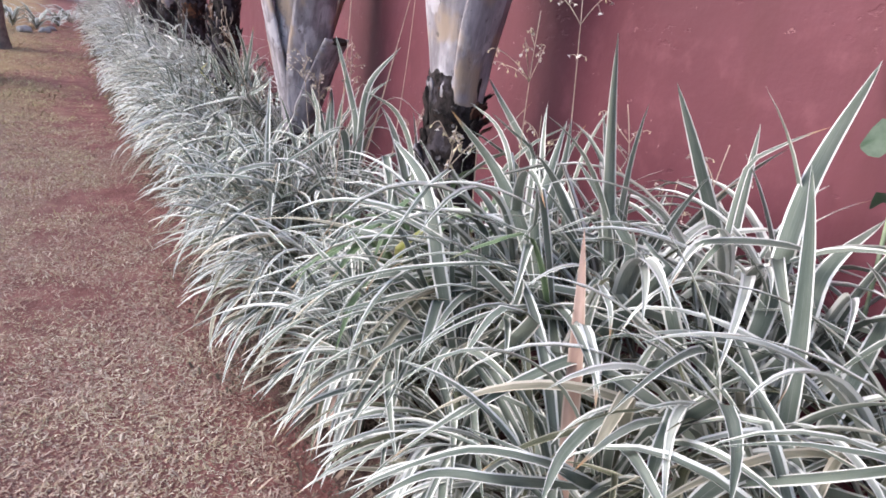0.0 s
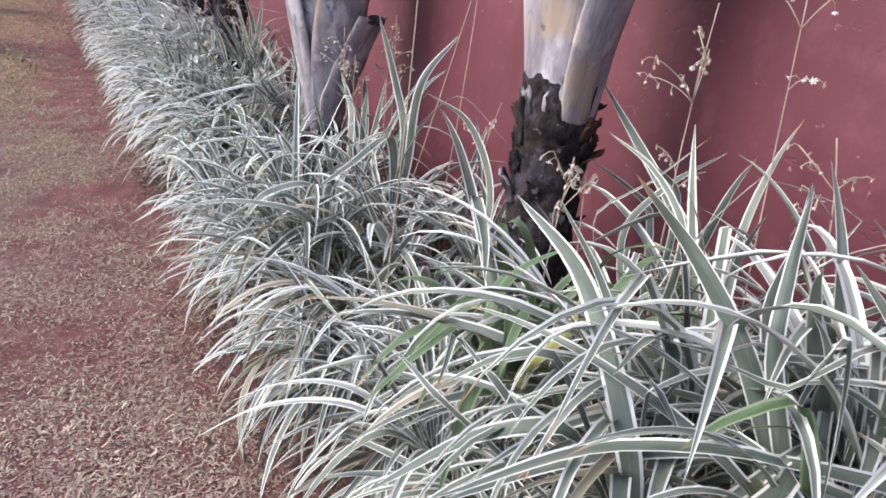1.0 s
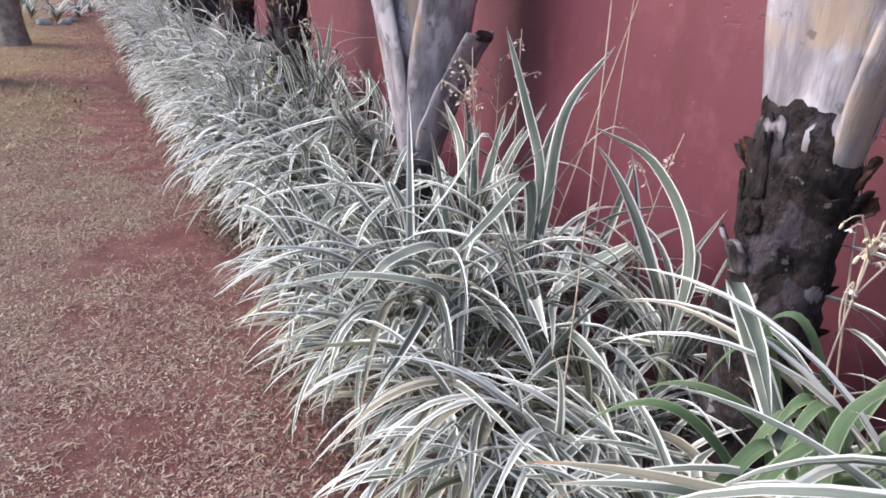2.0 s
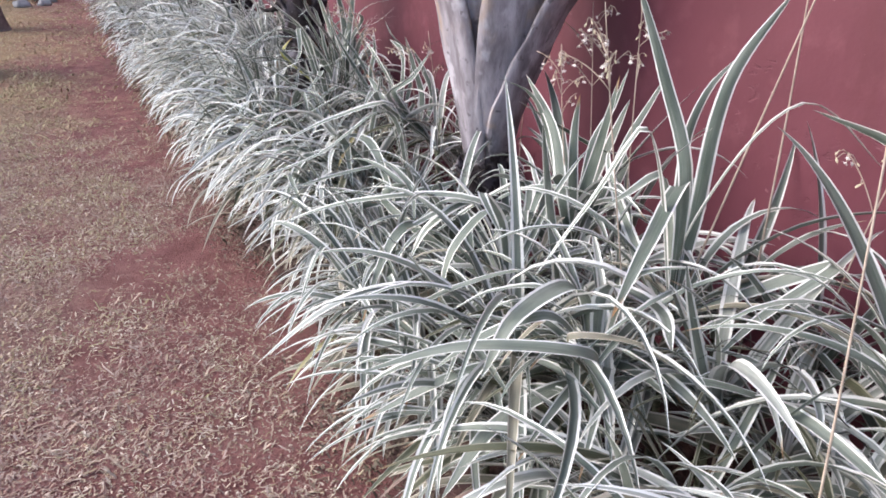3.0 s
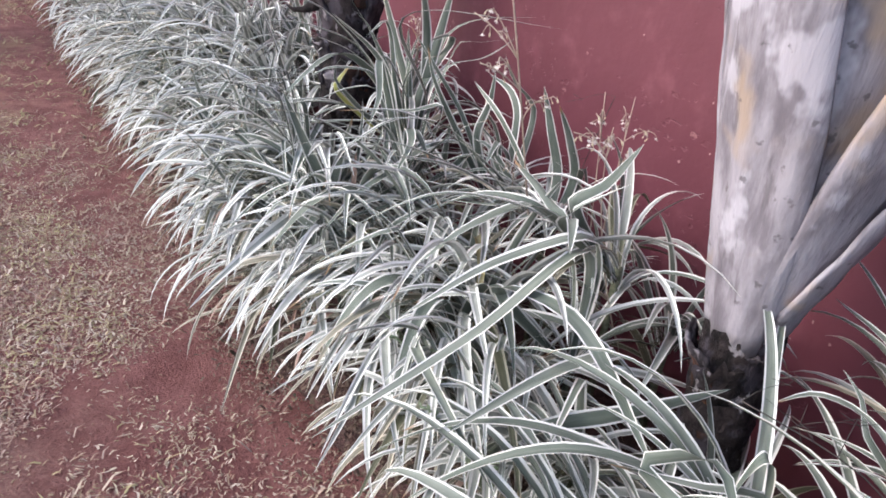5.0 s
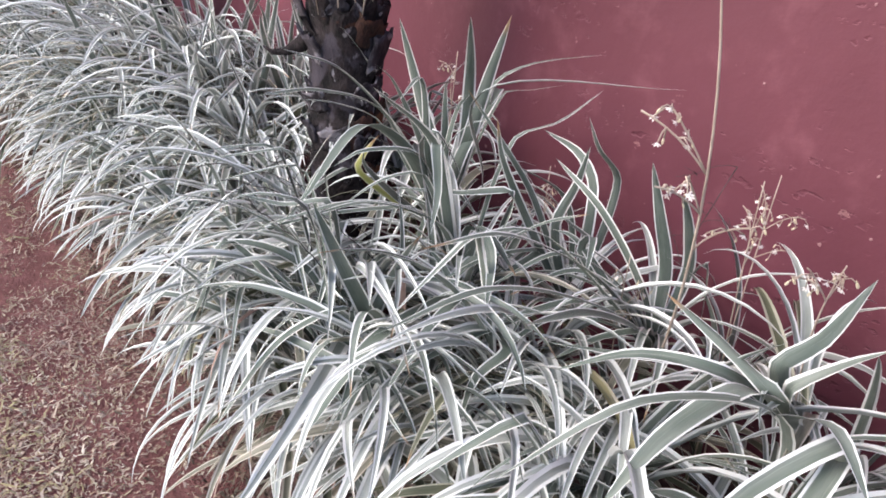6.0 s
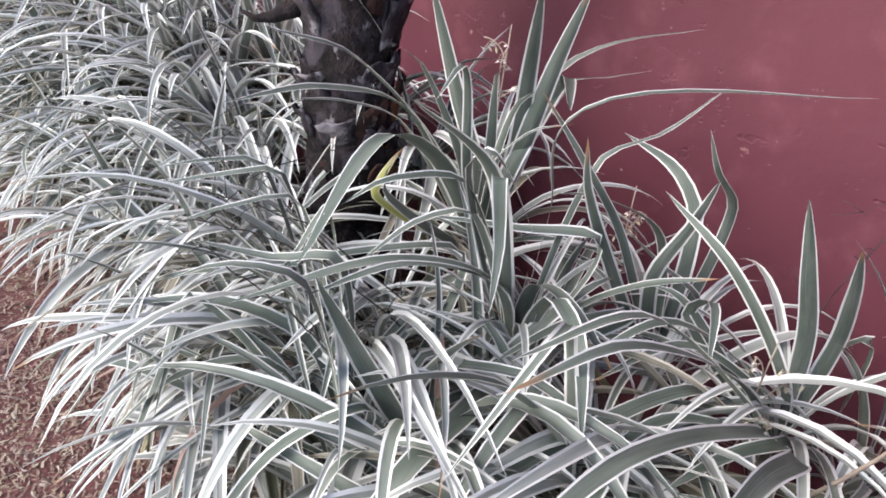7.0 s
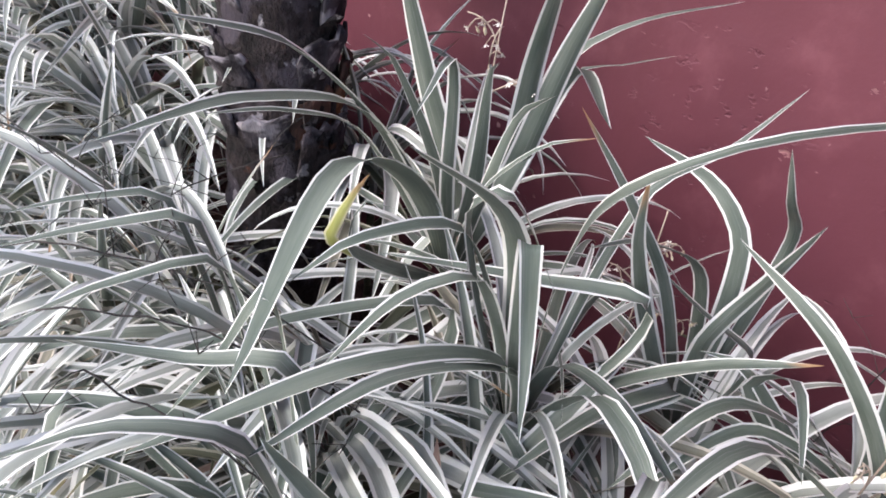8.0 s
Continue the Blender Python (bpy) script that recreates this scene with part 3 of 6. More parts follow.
def clump(thing, x, rng, leaves, bias, spread, size, mixture, width, front, drape=False, pale=False):
    """Leaves of one plant; mixture: shares of spreading, arching, kinked blades, the rest upright. No leaf goes through the wall or far over the lawn."""
    for i in range(leaves):
        az = rng.gauss(bias, spread) if rng.random() < 0.75 else rng.uniform(0, 360)
        pick = rng.random()
        pool = ((PALE_DRAPING if pale else DRAPING) if drape else SPREADING) if pick < mixture[0] else (PALE_ARCHING if pale else ARCHING) if pick < mixture[0] + mixture[1] else KINKED if pick < sum(mixture) else UPRIGHT
        tint = rng.random()
        if tint < 0.004:
            pool = BROWN_DRAPING
            length_scale = 0.7
        else:
            length_scale = 1.0
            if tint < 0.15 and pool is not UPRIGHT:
                pool = DULL_DRAPING if tint < 0.09 else SHADE_DRAPING
        me = rng.choice(pool)
        length = size * rng.uniform(0.66, 1.12) * length_scale
        c = math.cos(math.radians(az)) * reach_of(me)
        room = (x - front - rng.uniform(0, 0.11)) / -c if c < -0.05 else (WALL_X - 0.03 - x) / c if c > 0.05 else 9
        if room < length:
            if room < 0.24:
                me = rng.choice(ARCHING)
                length = min(length, 0.55)
                az = 262 + rng.uniform(-26, 26) if rng.random() < 0.6 else 98 + rng.uniform(-26, 26)
            else:
                length = room
        off = rng.uniform(0, 0.025)
        add_leaf(thing, me, az, length, rng.uniform(*width) * rng.uniform(0.72, 1.12) * min(1.0, length / 0.36) ** 0.5, rng.gauss(0, 13),
                 (off * math.cos(math.radians(az)), off * math.sin(math.radians(az)), rng.uniform(-0.01, 0.03)))


LABELS = ["strap-leaved plant with white-edged grey-green arching leaves, overhanging the lawn",
          "strap-leaved plant with white-edged grey-green arching leaves in the bed",
          "strap-leaved plant with broad white-edged leaves in the middle of the bed",
          "strap-leaved plant with upright white-edged leaves against the red wall"]


def plant_at(x, y, z, label):
    thing = new("strap_leaf_plant")
    thing.matrix_world = pose(x, y, z)
    return tagged(thing, label, "plant", "border plants along the wall")


# row: distance out, spacing, leaves, size, bias, spread, mixture, width, height of the crown
ROWS = [
    (0.19, 0.112, 28, 0.39, 192, 30, (0.76, 0.20, 0.01), (0.015, 0.023), 0.17),
    (0.26, 0.140, 25, 0.40, 200, 50, (0.46, 0.48, 0.03), (0.016, 0.025), 0.24),
    (0.36, 0.155, 23, 0.42, 215, 90, (0.26, 0.64, 0.04), (0.018, 0.027), 0.28),
    (0.46, 0.165, 22, 0.42, 240, 100, (0.22, 0.62, 0.05), (0.018, 0.027), 0.30),
    (0.57, 0.175, 20, 0.40, 255, 85, (0.12, 0.64, 0.05), (0.018, 0.026), 0.30)]
def near_palm(x, y):
    """Plants close in front of a trunk stay lower."""
    d = min(math.hypot(x - px, y - py) for px, py in PALMS[:3])
    if y > 2.9:
        return 1.0
    return 0.70 if d < 0.20 else 0.86 if d < 0.30 else 1.0


def stem_mesh():
    """The short leafless stem below a crown, one metre long."""
    bm = bmesh.new()
    tube(bm, [(0, 0, -1), (0.004, 0.002, -0.5), (0, 0, 0.06)], [0.008, 0.006, 0.007], 6)
    return mesh_of("stem", bm, SHEATH_GREEN)


def add_stem(thing, height):
    ob = bpy.data.objects.new("stem", STEM_MESH)
    scene.collection.objects.link(ob)
    ob.parent = thing
    ob.matrix_basis = Matrix.Diagonal((1, 1, height, 1))


SHEATH_GREEN = plain_material("pale_leaf_sheath", (0.10, 0.11, 0.07), (0.20, 0.20, 0.14), 0.7, 60)
STEM_MESH = stem_mesh()


def rise_at(y):
    """The plants stand higher where the bed begins."""
    return 0.13 * max(0.0, min(1.0, (1.10 - y) / 0.35))


def plant_bed():
    rng = random.Random(11)
    for row, (x0, step, leaves, size, bias, spread, mixture, width, z) in enumerate(ROWS):
        y = -0.35 + rng.uniform(0, 0.1)
        while y < 12.0:
            far = y > 4.9
            gap = step * (1.0 if not far else 1.5 if y < 8 else 2.4)
            yy = y + rng.uniform(-0.04, 0.04)
            edge = front_at(yy)
            x = x0 + rng.uniform(-0.03, 0.03) + 0.345 + (edge - 0.345) * (1.0, 0.8, 0.5, 0.2, 0.0)[row]
            y += gap
            if any((x - px) ** 2 + (yy - py) ** 2 < 0.12 ** 2 for px, py in PALMS):
                continue
            if row and any((x - fx) ** 2 + (yy - fy) ** 2 < (0.115 if 2.7 < yy < 3.15 else 0.085) ** 2 for fx, fy in FEATURED):
                continue
            if row > 2 and any(abs(yy - a) < b for a, b in BARE) or row == 4 and 2.68 < yy < 3.3:
                continue
            if row < 2 and abs(yy - 1.95) < 0.075:
                continue
            low = near_palm(x, yy) * (0.84 if row > 1 and 1.5 < yy < 3.25 else 1.0)
            crown = (z + rise_at(yy) * (0.3, 0.6, 1, 1, 1)[row] + rng.uniform(-0.035, 0.035)) * low
            thing = plant_at(x, yy, crown, LABELS[min(3, row)])
            add_stem(thing, crown)
            clump(thing, x, rng, int(leaves * (0.55 if far else 1.6 if yy < 1.3 and row > 1 else 1.35 if yy > 3.25 and row > 1 and yy < 4.3 else 1)), bias + rng.uniform(-20, 20) - (0.6 * (bias - 200) if yy > 2.3 else 0), spread * (0.6 if yy > 2.3 and row > 1 else 1.0), size * rng.uniform(0.86, 1.14) * low * (0.72 if row > 2 and 2.6 < yy < 3.3 else 0.98 if row > 2 and yy < 1.3 else 1.0), (0.14, 0.60, 0.05) if row > 2 and yy < 1.3 else mixture, width, edge - 0.06, row < 2, (row < 2 and (yy > 2.35 or rng.random() < 0.45)) or row > 1 and rng.random() < (0, 0, 0.85, 0.65, 0.5)[row] * (0.7 if yy < 1.2 else 1.0) or yy > 3.35)
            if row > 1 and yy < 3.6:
                # short low leaves whose dark colour stands for shade within the plant
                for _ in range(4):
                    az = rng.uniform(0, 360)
                    add_leaf(thing, rng.choice(SHADE_DRAPING), az, min(rng.uniform(0.14, 0.24), (WALL_X - 0.02 - x) / max(0.05, math.cos(math.radians(az))) * 1.1), rng.uniform(0.014, 0.020), rng.gauss(0, 15), (0, 0, -rng.uniform(0.07, 0.17)))
            if yy < 4.6:
                add_tuft(thing, rng, (0.24, 0.30, 0.36, 0.36, 0.20)[row] * low, PALE_TUFTS if yy > 2.5 else TUFTS)
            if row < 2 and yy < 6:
                # low fringe in a duller leaf colour, deepening the shade under the edge
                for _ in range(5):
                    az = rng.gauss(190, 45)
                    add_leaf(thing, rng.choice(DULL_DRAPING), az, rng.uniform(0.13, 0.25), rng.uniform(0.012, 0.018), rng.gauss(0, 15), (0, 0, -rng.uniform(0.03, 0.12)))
            if row == 0 and yy < 5:
                for _ in range(rng.randint(1, 3)):
                    add_leaf(thing, rng.choice(BROWN_DRAPING), rng.gauss(195, 40), rng.uniform(0.14, 0.24), rng.uniform(0.009, 0.014), rng.gauss(0, 15), (0, 0, -0.05))


BARE = [(2.18, 0.09), (3.62, 0.08)]
FEATURED = [(0.73, 0.27), (0.815, 3.17), (0.70, 2.985), (0.845, 2.745), (0.86, 2.90), (0.50, 3.00), (0.77, 1.755), (0.60, 1.71), (0.62, 1.95), (0.80, 2.02), (0.57, 0.73), (0.66, 0.62), (0.84, 1.02), (0.78, 0.48), (0.79, 2.52), (0.62, 2.14), (0.59, 1.09), (0.50, 2.44), (0.71, 2.50), (0.60, 0.44), (0.63, 1.03)]
plant_bed()


def arc_leaf(base, via, tip, width, material, face=None, seed=0, segments=16, foot=0.5):
    """A strap leaf that rises from its foot, passes over a middle place and ends at its tip, in one smooth arc."""
    p0, p1, p2 = Vector(base), Vector(via), Vector(tip)
    ctrl = p1 * 2 - (p0 + p2) / 2
    flat = Vector((p2.x - p0.x, p2.y - p0.y, 0))
    side0 = Vector((0, 0, 1)).cross(flat.normalized()) if face is None else Vector((math.cos(math.radians(face)), math.sin(math.radians(face)), 0))
    verts, faces, uvs = [], [], []
    cols = (-1, -0.5, 0, 0.5, 1)
    for i in range(segments + 1):
        s = (i / segments) ** 0.95
        p = p0 * (1 - s) ** 2 + ctrl * 2 * s * (1 - s) + p2 * s * s - p0
        along = ((ctrl - p0) * (1 - s) + (p2 - ctrl) * s).normalized()
        side = (side0 - along * side0.dot(along)).normalized()
        side = Matrix.Rotation(0.25 * math.sin(seed + 2.2 * s), 3, along) @ side
        up = along.cross(side)
        w = width / 2 * (min(1, foot + 1.4 * s) * max(0.0, 1 - s ** 2.5) ** 0.88 + 0.012)
        for c in cols:
            lift = (abs(c) - 0.3) * 0.22 * w + 0.12 * w * noise.noise((s * 5, c, seed))
            verts.append(p + side * (c * w) + up * lift)
            uvs.append((0.5 + c / 2, s))
    n = len(cols)
    for i in range(segments):
        for c in range(n - 1):
            faces.append((i * n + c, i * n + c + 1, (i + 1) * n + c + 1, (i + 1) * n + c))
    me = bpy.data.meshes.new("leaf")
    me.from_pydata(verts, [], faces)
    layer = me.uv_layers.new(name="UVMap")
    for loop in me.loops:
        layer.data[loop.index].uv = uvs[loop.vertex_index]
    me.shade_smooth()
    me.materials.append(material)
    return me


def feature_plant(crown, leaves, label, filler=0, seed=0, filler_size=0.36, bias=None, spread=120, mixture=(0.30, 0.66, 0.03)):
    """A plant with some leaves of known reach, and filler leaves round them. leaves: via, tip, width, then material and the way its width lies if they differ"""
    rng = random.Random(seed)
    thing = plant_at(*crown, label)
    add_stem(thing, crown[2])
    for via, tip, width, *rest in leaves:
        ob = bpy.data.objects.new("leaf", arc_leaf(crown, via, tip, width, rest[0] if rest else LEAF_SOUND, rest[1] if len(rest) > 1 else None, rng.uniform(0, 90)))
        scene.collection.objects.link(ob)
        ob.parent = thing
    if filler:
        clump(thing, crown[0], rng, filler, rng.uniform(0, 360) if bias is None else bias, spread, filler_size, mixture, (0.017, 0.026), 0.34)


def known_leaf(points, width, material, face, seed, segments=20):
    """A strap leaf on a smooth line from the crown through two places to its tip; widest in its lower half, drawn out to a point."""
    ps = [Vector(p) for p in points]
    gaps = [max(1e-4, (b - a).length) for a, b in zip(ps, ps[1:])]
    total = sum(gaps)
    knots = [0.0]
    for g in gaps:
        knots.append(knots[-1] + g / total)
    slopes = []
    for i in range(len(ps)):
        a, b = max(i - 1, 0), min(i + 1, len(ps) - 1)
        slopes.append((ps[b] - ps[a]) / (knots[b] - knots[a]))

    def along(s):
        k = max(i for i in range(len(ps) - 1) if knots[i] <= s + 1e-9)
        h = knots[k + 1] - knots[k]
        u = min(1.0, (s - knots[k]) / h)
        return (ps[k] * (2 * u ** 3 - 3 * u ** 2 + 1) + slopes[k] * h * (u ** 3 - 2 * u ** 2 + u)
                + ps[k + 1] * (3 * u ** 2 - 2 * u ** 3) + slopes[k + 1] * h * (u ** 3 - u ** 2))

    flat = Vector((ps[-1].x - ps[1].x, ps[-1].y - ps[1].y, 0))
    side0 = Vector((0, 0, 1)).cross(flat.normalized()) if face is None else Vector((-math.cos(math.radians(face)), -math.sin(math.radians(face)), 0))
    verts, faces, uvs = [], [], []
    cols = (-1, -0.5, 0, 0.5, 1)
    for i in range(segments + 1):
        s = i / segments
        p = along(s)
        way = (along(min(1.0, s + 0.02)) - along(max(0.0, s - 0.02))).normalized()
        side = (side0 - way * side0.dot(way)).normalized()
        side = Matrix.Rotation(0.22 * math.sin(seed + 2.2 * s), 3, way) @ side
        up = way.cross(side)
        w = width * 0.44 * (min(1, 0.40 + 1.7 * s) * max(0.0, 1 - s ** 4.2) ** 0.85 + 0.012)
        for c in cols:
            lift = (abs(c) - 0.3) * 0.24 * w + 0.12 * w * noise.noise((s * 5, c, seed))
            verts.append(p - ps[0] + side * (c * w) + up * lift)
            uvs.append((0.5 + c / 2, s))
    n = len(cols)
    for i in range(segments):
        for c in range(n - 1):
            faces.append((i * n + c, i * n + c + 1, (i + 1) * n + c + 1, (i + 1) * n + c))
    me = bpy.data.meshes.new("leaf")
    me.from_pydata(verts, [], faces)
    layer = me.uv_layers.new(name="UVMap")
    for loop in me.loops:
        layer.data[loop.index].uv = uvs[loop.vertex_index]
    me.shade_smooth()
    me.materials.append(material)
    return me


def known_plant(crown, leaves, label, filler, seed, filler_size):
    """A plant whose large leaves have known places. leaves: low, via, tip, width, then material and the way its width lies if they differ"""
    rng = random.Random(seed)
    thing = plant_at(*crown, label)
    add_stem(thing, crown[2])
    for low, via, tip, width, *rest in leaves:
        ob = bpy.data.objects.new("leaf", known_leaf((crown, low, via, tip), width, rest[0] if rest else LEAF if 1.6 < crown[1] < 2.6 else LEAF_SOUND, rest[1] if len(rest) > 1 else None, rng.uniform(0, 90)))
        scene.collection.objects.link(ob)
        ob.parent = thing
    if filler:
        clump(thing, crown[0], rng, filler, rng.uniform(0, 360), 120, filler_size, (0.30, 0.64, 0.04), (0.014, 0.021), 0.34, False, crown[1] > 2.3)


WALLSIDE, MIDBED, EDGE = LABELS[3], LABELS[2], LABELS[0]
# plants with large single leaves, from the third palm back to the bed's beginning
known_plant((0.815, 3.170, 0.340), [
    ((0.801, 3.170, 0.468), (0.781, 3.200, 0.572), (0.750, 3.221, 0.696), 0.028, LEAF_SOUND, 128),
    ((0.799, 3.110, 0.511), (0.783, 3.090, 0.632), (0.739, 3.050, 0.730), 0.026, LEAF_SOUND, 128),
    ((0.795, 3.100, 0.517), (0.808, 3.080, 0.626), (0.814, 3.050, 0.727), 0.027, LEAF_SOUND, 128),
    ((0.831, 3.100, 0.606), (0.874, 3.070, 0.647), (1.004, 3.030, 0.659), 0.010, LEAF_SOUND, 100),
    ((0.864, 3.100, 0.596), (0.903, 3.080, 0.603), (0.950, 3.050, 0.613), 0.006, LEAF_SOUND, 100),
    ((0.736, 3.170, 0.509), (0.618, 3.165, 0.643), (0.517, 3.160, 0.687), 0.027),
    ((0.692, 3.170, 0.569), (0.573, 3.150, 0.627), (0.459, 3.120, 0.644), 0.024),
    ((0.689, 3.180, 0.555), (0.614, 3.180, 0.595), (0.548, 3.170, 0.614), 0.014),
    ((0.710, 3.130, 0.516), (0.613, 3.110, 0.584), (0.468, 3.029, 0.535), 0.030),
    ((0.785, 3.100, 0.509), (0.845, 3.095, 0.605), (0.730, 2.988, 0.630), 0.024, LEAF_SOUND, 110),
    ((0.749, 3.140, 0.502), (0.682, 3.140, 0.630), (0.650, 3.140, 0.657), 0.014, LEAF_SOUND, 128),
    ((0.745, 3.130, 0.509), (0.708, 3.110, 0.638), (0.655, 3.090, 0.617), 0.016, LEAF_SOUND, 128),
    ((0.770, 3.120, 0.510), (0.755, 3.110, 0.621), (0.751, 3.100, 0.630), 0.018, LEAF_SOUND, 128),
    ((0.747, 3.090, 0.529), (0.746, 3.070, 0.601), (0.741, 3.040, 0.630), 0.014, LEAF_SOUND, 110),
    ((0.741, 3.090, 0.523), (0.754, 3.050, 0.581), (0.780, 3.020, 0.594), 0.012),
    ((0.595, 3.080, 0.541), (0.594, 3.070, 0.583), (0.614, 3.060, 0.576), 0.016),
    ((0.610, 3.120, 0.515), (0.625, 3.120, 0.544), (0.646, 3.120, 0.562), 0.020, LEAF_YELLOW, 128)], WALLSIDE, 14, 11, 0.26)
known_plant((0.700, 2.985, 0.340), [
    ((0.666, 2.985, 0.491), (0.633, 2.985, 0.597), (0.543, 2.988, 0.678), 0.025, LEAF_SOUND, 110),
    ((0.651, 3.030, 0.573), (0.650, 3.000, 0.604), (0.693, 2.975, 0.517), 0.022),
    ((0.617, 2.960, 0.607), (0.612, 2.945, 0.550), (0.578, 2.915, 0.511), 0.020, LEAF_SOUND, 130),
    ((0.652, 2.975, 0.475), (0.545, 3.000, 0.530), (0.416, 3.050, 0.508), 0.027),
    ((0.641, 2.965, 0.482), (0.543, 2.980, 0.538), (0.451, 2.985, 0.542), 0.020),
    ((0.655, 3.030, 0.553), (0.577, 3.050, 0.576), (0.531, 3.060, 0.558), 0.018),
    ((0.635, 3.000, 0.544), (0.589, 3.020, 0.545), (0.520, 3.020, 0.523), 0.020),
    ((0.679, 2.953, 0.474), (0.663, 2.903, 0.497), (0.650, 2.833, 0.472), 0.022),
    ((0.715, 2.932, 0.442), (0.732, 2.874, 0.503), (0.751, 2.817, 0.537), 0.018),
    ((0.722, 2.920, 0.526), (0.714, 3.020, 0.495), (0.668, 3.132, 0.472), 0.015, LEAF_SOUND, 60),
    ((0.757, 2.893, 0.445), (0.693, 2.918, 0.446), (0.613, 2.941, 0.418), 0.022),
    ((0.641, 2.936, 0.410), (0.640, 2.956, 0.429), (0.633, 2.981, 0.448), 0.016, LEAF_SOUND, 128),
    ((0.614, 3.043, 0.414), (0.578, 3.041, 0.405), (0.527, 3.027, 0.386), 0.018),
    ((0.743, 3.000, 0.505), (0.623, 2.890, 0.690), (0.865, 2.791, 0.684), 0.011),
    ((0.749, 2.960, 0.585), (0.819, 2.940, 0.609), (0.874, 2.920, 0.649), 0.009, LEAF_SOUND, 100),
    ((0.653, 2.911, 0.499), (0.631, 2.862, 0.497), (0.568, 2.798, 0.471), 0.020, LEAF_SOUND, 130),
    ((0.572, 2.920, 0.400), (0.477, 2.897, 0.400), (0.384, 2.879, 0.330), 0.028),
    ((0.627, 2.885, 0.440), (0.541, 2.864, 0.420), (0.461, 2.847, 0.360), 0.018),
    ((0.587, 2.948, 0.429), (0.611, 2.886, 0.446), (0.622, 2.788, 0.432), 0.016),
    ((0.614, 2.799, 0.400), (0.562, 2.798, 0.380), (0.527, 2.783, 0.330), 0.024)], MIDBED, 16, 12, 0.27)
known_plant((0.845, 2.745, 0.330), [
    ((0.872, 2.765, 0.440), (0.858, 2.785, 0.522), (0.846, 2.805, 0.591), 0.022, LEAF_SOUND, 128),
    ((0.893, 2.745, 0.437), (0.870, 2.745, 0.509), (0.834, 2.747, 0.575), 0.021, LEAF_SOUND, 128),
    ((0.806, 2.750, 0.433), (0.774, 2.817, 0.536), (0.769, 2.897, 0.579), 0.017, LEAF_SOUND, 100),
    ((0.817, 2.772, 0.412), (0.764, 2.852, 0.460), (0.655, 2.882, 0.431), 0.019),
    ((0.811, 2.763, 0.406), (0.774, 2.835, 0.439), (0.682, 2.872, 0.412), 0.016),
    ((0.797, 2.851, 0.452), (0.780, 2.826, 0.492), (0.729, 2.791, 0.463), 0.018),
    ((0.711, 2.760, 0.477), (0.654, 2.820, 0.539), (0.520, 2.840, 0.549), 0.020),
    ((0.719, 2.760, 0.479), (0.582, 2.790, 0.568), (0.471, 2.800, 0.580), 0.020),
    ((0.916, 2.760, 0.386), (0.888, 2.720, 0.468), (0.927, 2.720, 0.338), 0.020),
    ((0.709, 2.730, 0.455), (0.517, 2.740, 0.551), (0.369, 2.730, 0.564), 0.022),
    ((0.728, 2.700, 0.439), (0.603, 2.690, 0.518), (0.495, 2.680, 0.553), 0.024),
    ((0.800, 2.846, 0.455), (0.787, 2.869, 0.475), (0.773, 2.891, 0.478), 0.015, LEAF_SOUND, 128),
    ((0.769, 2.800, 0.410), (0.629, 2.844, 0.399), (0.493, 2.861, 0.376), 0.022),
    ((0.779, 2.743, 0.391), (0.701, 2.801, 0.413), (0.608, 2.819, 0.378), 0.020),
    ((0.775, 2.719, 0.408), (0.723, 2.744, 0.406), (0.654, 2.764, 0.389), 0.022)], WALLSIDE, 14, 13, 0.25)
known_plant((0.860, 2.900, 0.300), [
    ((0.891, 2.919, 0.495), (0.903, 2.963, 0.536), (0.905, 3.040, 0.550), 0.022, LEAF_SOUND, 110),
    ((0.784, 2.893, 0.476), (0.789, 2.873, 0.548), (0.781, 2.856, 0.607), 0.020, LEAF_SOUND, 128),
    ((0.906, 2.890, 0.512), (0.850, 2.895, 0.581), (0.834, 2.905, 0.621), 0.015, LEAF_SOUND, 128),
    ((0.852, 2.930, 0.477), (0.761, 2.950, 0.548), (0.687, 2.960, 0.571), 0.016),
    ((0.779, 2.930, 0.456), (0.714, 2.940, 0.575), (0.697, 2.940, 0.631), 0.018, LEAF_SOUND, 128),
    ((0.776, 2.930, 0.505), (0.719, 2.960, 0.601), (0.690, 2.990, 0.655), 0.012, LEAF_SOUND, 128),
    ((0.839, 2.865, 0.443), (0.826, 2.909, 0.469), (0.825, 2.962, 0.488), 0.018)], WALLSIDE, 10, 41, 0.24)
